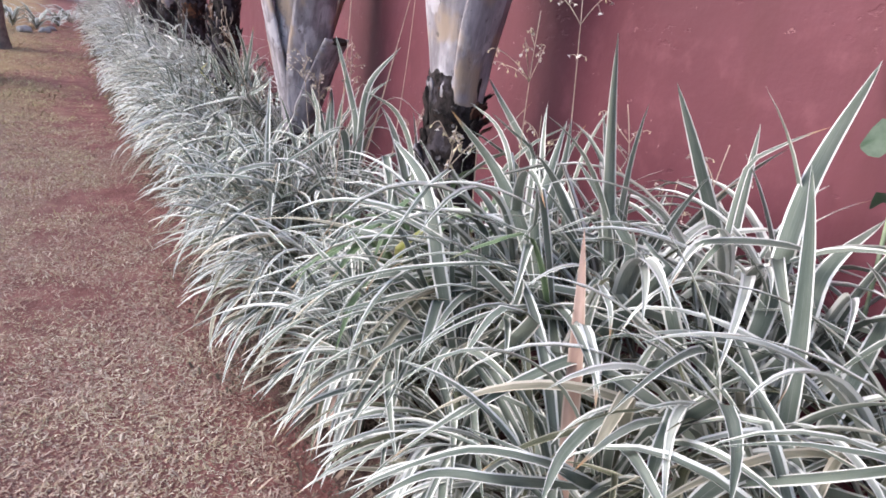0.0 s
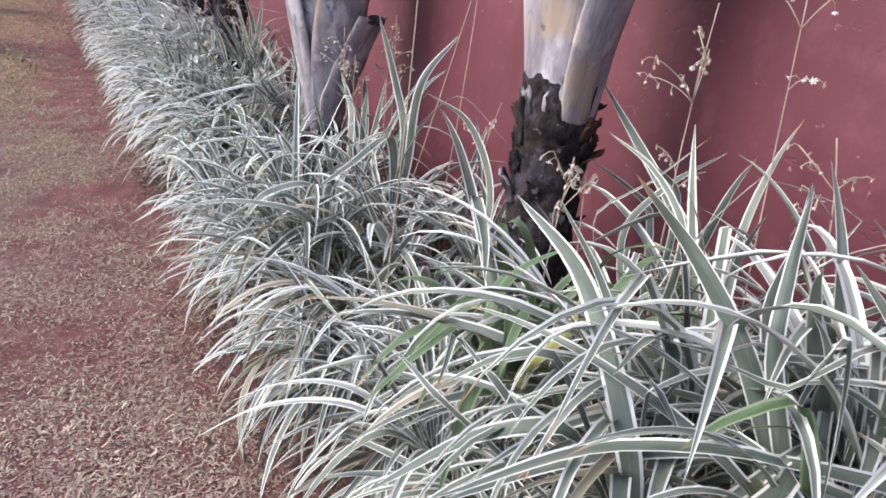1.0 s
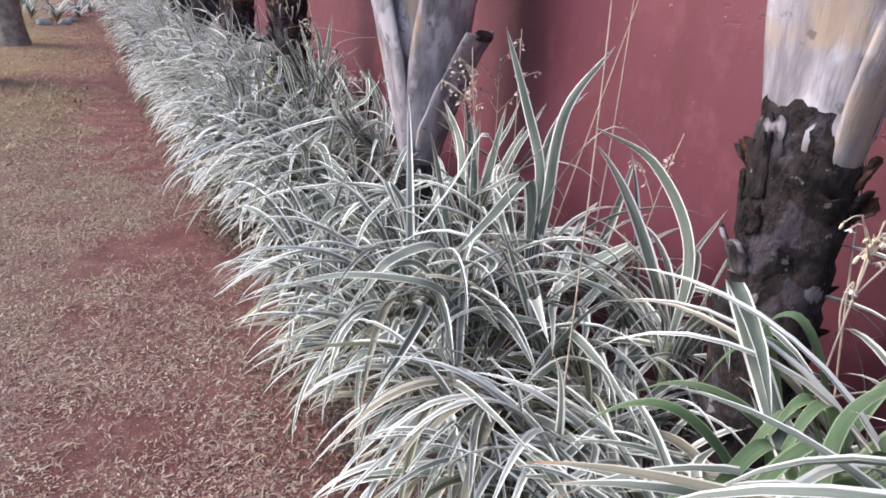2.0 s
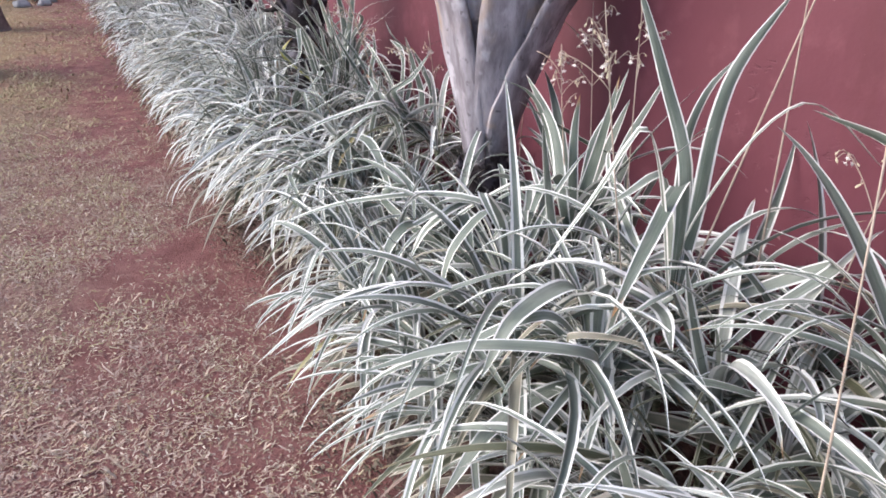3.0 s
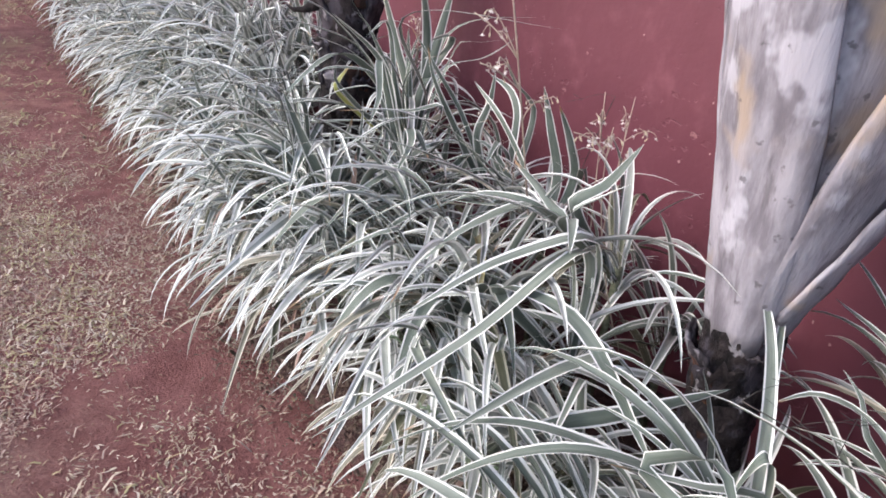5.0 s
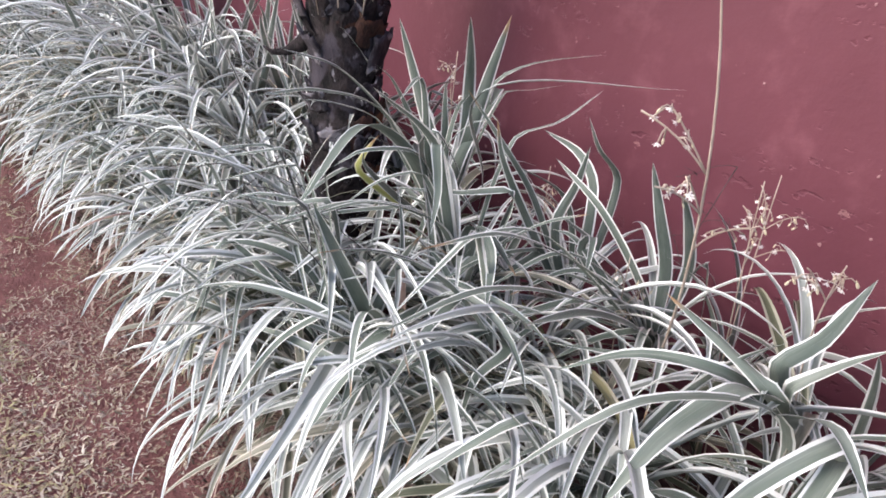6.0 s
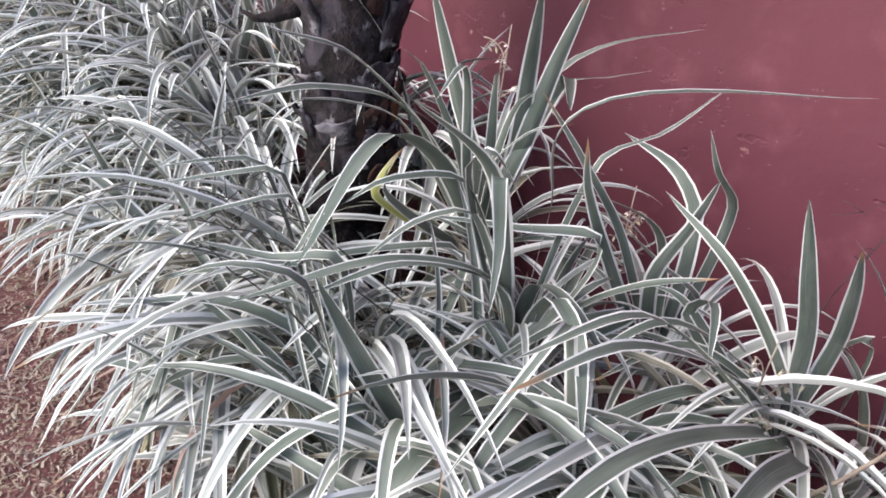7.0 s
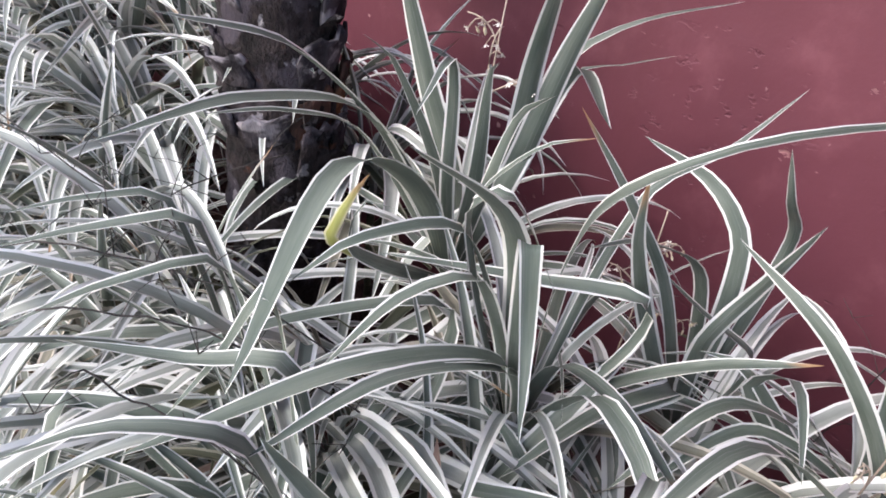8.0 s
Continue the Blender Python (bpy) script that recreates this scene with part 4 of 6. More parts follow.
known_plant((0.500, 3.000, 0.300), [
    ((0.452, 2.985, 0.551), (0.411, 3.020, 0.566), (0.370, 3.050, 0.548), 0.019),
    ((0.512, 3.030, 0.521), (0.478, 3.090, 0.507), (0.425, 3.140, 0.518), 0.017),
    ((0.526, 3.120, 0.531), (0.467, 3.150, 0.532), (0.401, 3.170, 0.515), 0.022),
    ((0.531, 3.160, 0.541), (0.485, 3.200, 0.538), (0.425, 3.230, 0.529), 0.022),
    ((0.541, 3.220, 0.523), (0.491, 3.250, 0.531), (0.445, 3.270, 0.525), 0.016),
    ((0.519, 3.060, 0.556), (0.491, 3.080, 0.504), (0.455, 3.080, 0.480), 0.017),
    ((0.507, 3.077, 0.400), (0.447, 3.157, 0.430), (0.359, 3.329, 0.340), 0.020),
    ((0.677, 3.050, 0.455), (0.596, 3.117, 0.456), (0.463, 3.176, 0.433), 0.020),
    ((0.433, 3.174, 0.430), (0.385, 3.154, 0.370), (0.321, 3.141, 0.270), 0.018),
    ((0.364, 3.242, 0.330), (0.331, 3.268, 0.280), (0.289, 3.302, 0.200), 0.016),
    ((0.467, 3.085, 0.390), (0.381, 3.147, 0.360), (0.261, 3.194, 0.200), 0.018),
    ((0.504, 2.976, 0.400), (0.423, 3.004, 0.370), (0.325, 3.000, 0.280), 0.018)], MIDBED, 10, 42, 0.30)
known_plant((0.770, 1.755, 0.330), [
    ((0.807, 1.800, 0.531), (0.794, 1.850, 0.655), (0.766, 1.900, 0.789), 0.023, LEAF_SOUND, 128),
    ((0.750, 1.750, 0.536), (0.627, 1.680, 0.502), (0.524, 1.614, 0.472), 0.026, LEAF_SOUND, 150),
    ((0.804, 1.770, 0.455), (0.821, 1.765, 0.659), (0.908, 1.760, 0.772), 0.025, LEAF_SOUND, 128),
    ((0.779, 1.750, 0.476), (0.868, 1.690, 0.644), (0.971, 1.620, 0.557), 0.020),
    ((0.831, 1.830, 0.557), (0.864, 1.835, 0.633), (0.926, 1.840, 0.678), 0.018, LEAF_SOUND, 128),
    ((0.765, 1.800, 0.532), (0.700, 1.800, 0.517), (0.661, 1.800, 0.504), 0.022),
    ((0.626, 1.700, 0.641), (0.592, 1.740, 0.549), (0.520, 1.750, 0.457), 0.016),
    ((0.872, 1.600, 0.460), (0.781, 1.620, 0.402), (0.702, 1.620, 0.360), 0.024)], WALLSIDE, 14, 1, 0.34)
known_plant((0.600, 1.710, 0.310), [
    ((0.576, 1.730, 0.439), (0.465, 1.700, 0.447), (0.404, 1.674, 0.398), 0.032),
    ((0.502, 1.620, 0.432), (0.386, 1.680, 0.442), (0.274, 1.720, 0.417), 0.022),
    ((0.593, 1.700, 0.451), (0.615, 1.640, 0.449), (0.537, 1.540, 0.471), 0.025),
    ((0.509, 1.660, 0.428), (0.567, 1.620, 0.427), (0.587, 1.580, 0.413), 0.016, LEAF_DULL),
    ((0.557, 1.760, 0.425), (0.498, 1.810, 0.416), (0.441, 1.840, 0.377), 0.026),
    ((0.582, 1.820, 0.414), (0.484, 1.850, 0.412), (0.362, 1.860, 0.374), 0.024),
    ((0.595, 1.660, 0.481), (0.646, 1.640, 0.491), (0.701, 1.630, 0.475), 0.024),
    ((0.510, 1.690, 0.438), (0.443, 1.720, 0.420), (0.376, 1.740, 0.376), 0.022),
    ((0.552, 1.760, 0.323), (0.455, 1.800, 0.312), (0.322, 1.830, 0.262), 0.024),
    ((0.526, 1.700, 0.326), (0.438, 1.700, 0.299), (0.359, 1.680, 0.241), 0.026)], MIDBED, 14, 17, 0.30)
known_plant((0.620, 1.950, 0.310), [
    ((0.598, 1.965, 0.460), (0.455, 2.150, 0.435), (0.311, 2.316, 0.339), 0.020),
    ((0.595, 1.960, 0.456), (0.519, 1.945, 0.418), (0.483, 1.926, 0.343), 0.026),
    ((0.429, 1.980, 0.363), (0.338, 2.010, 0.339), (0.255, 2.043, 0.288), 0.019, LEAF_PALE),
    ((0.591, 1.930, 0.448), (0.543, 1.910, 0.511), (0.561, 1.880, 0.451), 0.020),
    ((0.522, 2.218, 0.403), (0.554, 2.167, 0.438), (0.535, 2.108, 0.378), 0.020, LEAF_SOUND, 120),
    ((0.664, 2.001, 0.420), (0.567, 2.044, 0.450), (0.536, 2.103, 0.400), 0.024),
    ((0.609, 2.036, 0.440), (0.524, 2.032, 0.420), (0.489, 2.040, 0.360), 0.025),
    ((0.716, 2.046, 0.455), (0.634, 2.054, 0.436), (0.539, 2.065, 0.386), 0.026),
    ((0.624, 2.102, 0.407), (0.528, 2.095, 0.397), (0.441, 2.073, 0.367), 0.022),
    ((0.617, 2.131, 0.388), (0.554, 2.182, 0.399), (0.510, 2.247, 0.388), 0.018),
    ((0.450, 1.980, 0.360), (0.340, 1.990, 0.345), (0.230, 1.985, 0.288), 0.018, LEAF_PALE)], MIDBED, 12, 43, 0.30)
known_plant((0.500, 2.440, 0.220), [
    ((0.526, 2.360, 0.334), (0.616, 2.310, 0.363), (0.716, 2.264, 0.394), 0.026, LEAF_SOUND, 150)], MIDBED, 10, 46, 0.28)
known_plant((0.710, 2.500, 0.260), [
    ((0.553, 2.500, 0.435), (0.569, 2.380, 0.458), (0.552, 2.220, 0.379), 0.026, LEAF_SOUND, 140),
    ((0.640, 2.450, 0.495), (0.482, 2.440, 0.429), (0.268, 2.400, 0.394), 0.022),
    ((0.653, 2.450, 0.506), (0.538, 2.480, 0.490), (0.402, 2.480, 0.446), 0.022),
    ((0.646, 2.500, 0.494), (0.509, 2.560, 0.546), (0.388, 2.600, 0.501), 0.020),
    ((0.631, 2.360, 0.407), (0.537, 2.360, 0.413), (0.381, 2.340, 0.403), 0.022)], MIDBED, 12, 47, 0.28)
known_plant((0.800, 2.020, 0.310), [
    ((0.902, 2.020, 0.476), (0.878, 2.060, 0.483), (0.752, 2.140, 0.569), 0.018, LEAF_SOUND, 110),
    ((0.795, 2.100, 0.499), (0.773, 2.130, 0.578), (0.720, 2.160, 0.609), 0.018, LEAF_SOUND, 110),
    ((0.847, 2.050, 0.500), (0.886, 2.050, 0.563), (0.912, 2.050, 0.626), 0.016, LEAF_SOUND, 128),
    ((0.865, 1.980, 0.530), (0.896, 1.975, 0.583), (0.926, 1.970, 0.635), 0.018, LEAF_SOUND, 128),
    ((0.762, 2.009, 0.421), (0.787, 2.082, 0.527), (0.791, 2.177, 0.605), 0.024, LEAF_SOUND, 110),
    ((0.832, 2.117, 0.431), (0.845, 2.176, 0.469), (0.847, 2.251, 0.489), 0.016),
    ((0.749, 2.064, 0.440), (0.754, 2.099, 0.478), (0.750, 2.128, 0.500), 0.013, LEAF_PALE, 128),
    ((0.637, 1.966, 0.438), (0.600, 1.939, 0.444), (0.569, 1.921, 0.431), 0.026),
    ((0.661, 1.971, 0.438), (0.635, 1.937, 0.456), (0.616, 1.903, 0.449), 0.026),
    ((0.773, 2.140, 0.419), (0.749, 2.190, 0.430), (0.715, 2.218, 0.408), 0.016),
    ((0.750, 2.130, 0.415), (0.765, 2.157, 0.443), (0.770, 2.186, 0.459), 0.010, LEAF_SOUND, 128),
    ((0.811, 2.054, 0.500), (0.818, 2.062, 0.550), (0.822, 2.061, 0.589), 0.022, LEAF_SOUND, 128)], WALLSIDE, 8, 44, 0.28)
known_plant((0.790, 2.520, 0.380), [
    ((0.654, 2.558, 0.503), (0.613, 2.631, 0.501), (0.574, 2.696, 0.456), 0.022, LEAF_SOUND),
    ((0.619, 2.530, 0.524), (0.539, 2.549, 0.502), (0.465, 2.552, 0.462), 0.034),
    ((0.668, 2.510, 0.514), (0.693, 2.487, 0.543), (0.713, 2.461, 0.569), 0.030),
    ((0.688, 2.532, 0.516), (0.722, 2.515, 0.544), (0.765, 2.504, 0.599), 0.024, LEAF_SOUND, 128),
    ((0.659, 2.519, 0.505), (0.671, 2.588, 0.521), (0.676, 2.653, 0.536), 0.022, LEAF_SOUND, 110),
    ((0.641, 2.495, 0.506), (0.612, 2.455, 0.540), (0.571, 2.408, 0.525), 0.026),
    ((0.664, 2.565, 0.498), (0.646, 2.650, 0.472), (0.607, 2.745, 0.448), 0.022, LEAF_SOUND, 140)], WALLSIDE, 14, 14, 0.26)
known_plant((0.600, 0.440, 0.380), [
    ((0.587, 0.316, 0.575), (0.559, 0.271, 0.570), (0.512, 0.230, 0.546), 0.023),
    ((0.574, 0.154, 0.623), (0.535, 0.204, 0.617), (0.496, 0.258, 0.587), 0.019),
    ((0.588, 0.360, 0.540), (0.533, 0.324, 0.528), (0.477, 0.281, 0.513), 0.024),
    ((0.551, 0.410, 0.508), (0.481, 0.388, 0.498), (0.422, 0.345, 0.485), 0.020),
    ((0.481, 0.383, 0.475), (0.453, 0.440, 0.475), (0.419, 0.494, 0.476), 0.018),
    ((0.599, 0.498, 0.516), (0.522, 0.512, 0.503), (0.432, 0.525, 0.453), 0.022),
    ((0.571, 0.408, 0.531), (0.533, 0.388, 0.518), (0.489, 0.364, 0.499), 0.022, LEAF_DULL),
    ((0.455, 0.389, 0.491), (0.394, 0.434, 0.488), (0.277, 0.478, 0.435), 0.022),
    ((0.416, 0.403, 0.471), (0.361, 0.437, 0.468), (0.297, 0.448, 0.442), 0.020)], MIDBED, 16, 6, 0.34)
known_plant((0.630, 1.030, 0.360), [
    ((0.638, 1.208, 0.595), (0.631, 1.161, 0.553), (0.610, 1.115, 0.503), 0.026, LEAF_SOUND, 130),
    ((0.637, 0.920, 0.624), (0.647, 0.883, 0.652), (0.653, 0.829, 0.664), 0.018, LEAF_GREEN),
    ((0.531, 0.895, 0.520), (0.574, 0.892, 0.555), (0.597, 0.910, 0.587), 0.019, LEAF_YELLOW, 128),
    ((0.561, 1.027, 0.496), (0.612, 1.049, 0.551), (0.679, 1.029, 0.589), 0.017, LEAF_GREEN, 100),
    ((0.606, 1.058, 0.511), (0.527, 1.058, 0.491), (0.423, 1.023, 0.429), 0.019, LEAF_GREEN),
    ((0.590, 1.093, 0.490), (0.517, 1.089, 0.461), (0.451, 1.062, 0.424), 0.018, LEAF_GREEN),
    ((0.545, 1.003, 0.490), (0.569, 0.992, 0.528), (0.589, 0.977, 0.559), 0.018, LEAF_GREEN, 100),
    ((0.549, 1.036, 0.493), (0.464, 1.019, 0.475), (0.369, 0.981, 0.444), 0.019, LEAF_GREEN),
    ((0.591, 0.964, 0.510), (0.616, 0.944, 0.545), (0.632, 0.914, 0.561), 0.016, LEAF_GREEN)], "strap-leaved plant with plain green leaves among variegated ones", 0, 8, 0.30)
known_plant((0.540, 1.070, 0.250), [
    ((0.438, 1.151, 0.313), (0.335, 1.232, 0.283), (0.228, 1.289, 0.204), 0.019, LEAF_PALE),
    ((0.450, 1.170, 0.325), (0.370, 1.255, 0.300), (0.283, 1.323, 0.232), 0.019, LEAF_PALE),
    ((0.500, 1.090, 0.325), (0.445, 1.140, 0.300), (0.385, 1.189, 0.206), 0.020, LEAF_PALE),
    ((0.450, 1.060, 0.330), (0.390, 1.070, 0.300), (0.330, 1.080, 0.215), 0.018)], EDGE, 10, 48, 0.30)
known_plant((0.570, 0.730, 0.360), [
    ((0.521, 0.735, 0.533), (0.546, 0.860, 0.639), (0.545, 0.985, 0.682), 0.027, LEAF_SOUND, 128),
    ((0.596, 0.830, 0.549), (0.604, 0.890, 0.611), (0.579, 0.956, 0.689), 0.014, LEAF_SOUND, 128),
    ((0.499, 0.780, 0.518), (0.430, 0.830, 0.500), (0.315, 0.840, 0.459), 0.026),
    ((0.570, 0.620, 0.582), (0.471, 0.710, 0.566), (0.324, 0.740, 0.536), 0.024),
    ((0.622, 0.790, 0.568), (0.557, 0.770, 0.617), (0.508, 0.760, 0.592), 0.024),
    ((0.595, 0.900, 0.499), (0.504, 0.920, 0.513), (0.431, 0.930, 0.465), 0.022),
    ((0.536, 0.740, 0.592), (0.553, 0.730, 0.571), (0.549, 0.700, 0.552), 0.020),
    ((0.622, 0.680, 0.526), (0.510, 0.760, 0.505), (0.362, 0.800, 0.464), 0.022),
    ((0.529, 0.740, 0.500), (0.493, 0.700, 0.480), (0.459, 0.660, 0.452), 0.024),
    ((0.523, 0.520, 0.572), (0.485, 0.530, 0.586), (0.418, 0.500, 0.546), 0.024),
    ((0.400, 0.869, 0.527), (0.394, 0.904, 0.534), (0.385, 0.939, 0.541), 0.014, LEAF_SOUND, 128),
    ((0.446, 0.840, 0.551), (0.443, 0.874, 0.558), (0.441, 0.906, 0.566), 0.014, LEAF_SOUND, 128),
    ((0.478, 0.799, 0.594), (0.440, 0.829, 0.586), (0.393, 0.860, 0.544), 0.020, LEAF_SOUND),
    ((0.460, 0.936, 0.544), (0.431, 0.906, 0.539), (0.400, 0.872, 0.530), 0.014, LEAF_SOUND, 120)], MIDBED, 16, 4, 0.38)
known_plant((0.660, 0.620, 0.420), [
    ((0.641, 0.720, 0.596), (0.624, 0.790, 0.675), (0.574, 0.847, 0.749), 0.025, LEAF_SOUND, 128),
    ((0.642, 0.700, 0.612), (0.680, 0.735, 0.674), (0.722, 0.765, 0.755), 0.020, LEAF_SOUND, 128),
    ((0.581, 0.620, 0.693), (0.606, 0.660, 0.623), (0.552, 0.700, 0.639), 0.020),
    ((0.750, 0.680, 0.588), (0.635, 0.740, 0.602), (0.574, 0.780, 0.609), 0.018),
    ((0.709, 0.760, 0.615), (0.733, 0.770, 0.691), (0.742, 0.780, 0.754), 0.018, LEAF_SOUND, 128),
    ((0.673, 0.480, 0.636), (0.682, 0.510, 0.640), (0.678, 0.540, 0.657), 0.024, LEAF_SOUND, 128),
    ((0.592, 0.640, 0.623), (0.542, 0.660, 0.611), (0.486, 0.660, 0.595), 0.022, LEAF_GREEN),
    ((0.723, 0.590, 0.601), (0.712, 0.638, 0.657), (0.689, 0.689, 0.713), 0.020, LEAF_SOUND, 128),
    ((0.618, 0.530, 0.600), (0.612, 0.498, 0.586), (0.594, 0.471, 0.562), 0.015, LEAF_PALE, 120),
    ((0.574, 0.496, 0.571), (0.565, 0.458, 0.546), (0.544, 0.422, 0.512), 0.020, LEAF_PALE, 120),
    ((0.692, 0.444, 0.539), (0.633, 0.475, 0.559), (0.578, 0.504, 0.542), 0.016)], MIDBED, 14, 3, 0.38)
known_plant((0.800, 1.420, 0.360), [
    ((0.807, 1.425, 0.529), (0.791, 1.505, 0.634), (0.742, 1.590, 0.672), 0.022, LEAF_SOUND, 110)], WALLSIDE, 6, 46, 0.28)
known_plant((0.840, 1.020, 0.360), [
    ((0.978, 0.940, 0.405), (0.934, 1.050, 0.558), (0.885, 1.262, 0.762), 0.026, LEAF_SOUND, 110),
    ((0.837, 1.100, 0.557), (0.884, 1.080, 0.641), (0.974, 1.060, 0.696), 0.014, LEAF_SOUND, 100),
    ((0.929, 1.020, 0.598), (0.941, 1.010, 0.661), (0.958, 1.000, 0.705), 0.018, LEAF_SOUND, 128),
    ((0.885, 1.100, 0.590), (0.846, 1.120, 0.630), (0.776, 1.140, 0.671), 0.014, LEAF_SOUND, 128),
    ((0.890, 1.060, 0.630), (0.839, 1.080, 0.678), (0.806, 1.100, 0.706), 0.013, LEAF_SOUND, 128),
    ((0.888, 0.800, 0.687), (0.884, 0.860, 0.704), (0.816, 0.900, 0.719), 0.012),
    ((0.730, 0.903, 0.646), (0.744, 0.980, 0.702), (0.734, 1.065, 0.730), 0.013, LEAF_SOUND, 100),
    ((0.713, 1.037, 0.617), (0.758, 0.991, 0.688), (0.788, 0.947, 0.753), 0.014, LEAF_SOUND, 60)], WALLSIDE, 12, 45, 0.34)
known_plant((0.780, 0.480, 0.420), [
    ((0.908, 0.600, 0.585), (0.868, 0.640, 0.720), (0.829, 0.673, 0.824), 0.028, LEAF_SOUND, 128),
    ((0.902, 0.580, 0.637), (0.929, 0.600, 0.701), (0.954, 0.620, 0.780), 0.021, LEAF_SOUND, 128),
    ((0.770, 0.420, 0.554), (0.869, 0.470, 0.730), (1.029, 0.520, 0.883), 0.030, LEAF_SOUND, 128),
    ((0.779, 0.380, 0.551), (0.836, 0.400, 0.649), (0.966, 0.420, 0.698), 0.028, LEAF_SOUND, 128),
    ((0.723, 0.500, 0.552), (0.738, 0.540, 0.588), (0.728, 0.580, 0.620), 0.026, LEAF_SOUND, 128),
    ((0.867, 0.560, 0.729), (0.901, 0.530, 0.773), (0.928, 0.500, 0.798), 0.012, LEAF_SOUND, 100),
    ((0.871, 0.420, 0.638), (0.690, 0.460, 0.673), (0.655, 0.460, 0.615), 0.026),
    ((0.787, 0.429, 0.606), (0.753, 0.472, 0.666), (0.696, 0.478, 0.599), 0.024),
    ((0.663, 0.448, 0.545), (0.698, 0.420, 0.568), (0.749, 0.343, 0.571), 0.016)], WALLSIDE, 14, 5, 0.38)

# beside the third palm
feature_plant((0.575, 2.969, 0.283), [((0.510, 2.974, 0.432), (0.456, 2.978, 0.562), 0.034, LEAF_SOUND, 135), ((0.52, 2.94, 0.37), (0.43, 2.90, 0.28), 0.026), ((0.52, 3.06, 0.38), (0.40, 3.12, 0.28), 0.026)], MIDBED, 12, 9, 0.34, 200, 60)
feature_plant((0.575, 2.955, 0.36), [((0.58, 2.965, 0.40), (0.59, 2.98, 0.445), 0.014, LEAF_BROWN, 120), ((0.56, 2.93, 0.39), (0.52, 2.90, 0.37), 0.016, LEAF_BROWN)], "small withered tan plant between variegated ones", 0, 19)
feature_plant((0.60, 2.64, 0.26), [((0.48, 2.64, 0.39), (0.37, 2.645, 0.26), 0.026), ((0.50, 2.57, 0.39), (0.41, 2.51, 0.26), 0.026), ((0.57, 2.53, 0.42), (0.55, 2.44, 0.34), 0.026)], MIDBED, 14, 18, 0.36, 190, 60)
# before the second palm
feature_plant((0.84, 1.44, 0.33), [((0.84, 1.57, 0.52), (0.83, 1.69, 0.62), 0.026), ((0.90, 1.42, 0.52), (0.93, 1.38, 0.66), 0.022), ((0.80, 1.36, 0.46), (0.76, 1.28, 0.42), 0.024)], WALLSIDE, 14, 2, 0.34)
feature_plant((0.82, 2.06, 0.33), [
    ((0.86, 2.16, 0.50), (0.89, 2.26, 0.59), 0.024), ((0.83, 2.15, 0.47), (0.84, 2.25, 0.55), 0.020), ((0.83, 2.02, 0.48), (0.84, 1.99, 0.63), 0.024, LEAF_SOUND, 128), ((0.90, 2.07, 0.48), (0.96, 2.09, 0.56), 0.024), ((0.73, 2.00, 0.48), (0.64, 1.95, 0.38), 0.026), ((0.88, 1.98, 0.50), (0.93, 1.91, 0.62), 0.024)], WALLSIDE, 14, 15, 0.32)
feature_plant((0.62, 2.14, 0.29), [
    ((0.49, 2.25, 0.41), (0.35, 2.37, 0.29), 0.026), ((0.60, 2.15, 0.44), (0.585, 2.17, 0.32), 0.024), ((0.48, 2.30, 0.40), (0.34, 2.43, 0.31), 0.025), ((0.51, 2.09, 0.40), (0.41, 2.05, 0.26), 0.026), ((0.59, 2.05, 0.42), (0.57, 1.97, 0.36), 0.026)], MIDBED, 14, 16, 0.34)
# before the first palm
feature_plant((0.70, 0.30, 0.40), [((0.72, 0.34, 0.62), (0.74, 0.39, 0.78), 0.022, LEAF_SOUND, 128), ((0.60, 0.28, 0.52), (0.50, 0.30, 0.42), 0.030), ((0.82, 0.32, 0.58), (0.92, 0.36, 0.62), 0.022)], WALLSIDE, 9, 6, 0.32)
feature_plant((0.55, 0.448, 0.35), [((0.573, 0.493, 0.504), (0.601, 0.552, 0.666), 0.024, LEAF_BROWN, 128), ((0.44, 0.40, 0.42), (0.36, 0.37, 0.28), 0.026), ((0.56, 0.36, 0.46), (0.58, 0.28, 0.42), 0.028)], EDGE, 14, 7, 0.38)
feature_plant((0.635, 1.090, 0.325), [
    ((0.545, 1.030, 0.485), (0.445, 0.990, 0.405), 0.026, LEAF_GREEN), ((0.675, 0.970, 0.495), (0.705, 0.850, 0.445), 0.026, LEAF_GREEN), ((0.565, 1.180, 0.475), (0.485, 1.260, 0.405), 0.024, LEAF_GREEN),
    ((0.715, 1.040, 0.515), (0.795, 0.990, 0.475), 0.024, LEAF_GREEN), ((0.655, 0.990, 0.545), (0.665, 0.890, 0.525), 0.022, LEAF_GREEN), ((0.575, 1.000, 0.525), (0.505, 0.910, 0.475), 0.026, LEAF_GREEN),
    ((0.535, 1.100, 0.455), (0.425, 1.120, 0.365), 0.026, LEAF_GREEN), ((0.685, 1.190, 0.525), (0.735, 1.280, 0.495), 0.024, LEAF_GREEN),
    ((0.605, 0.970, 0.465), (0.585, 0.860, 0.385), 0.024, LEAF_GREEN), ((0.745, 1.100, 0.495), (0.845, 1.110, 0.465), 0.022, LEAF_GREEN), ((0.525, 0.980, 0.445), (0.435, 0.900, 0.345), 0.024, LEAF_GREEN)], "strap-leaved plant with plain green leaves among variegated ones", 0, 8)


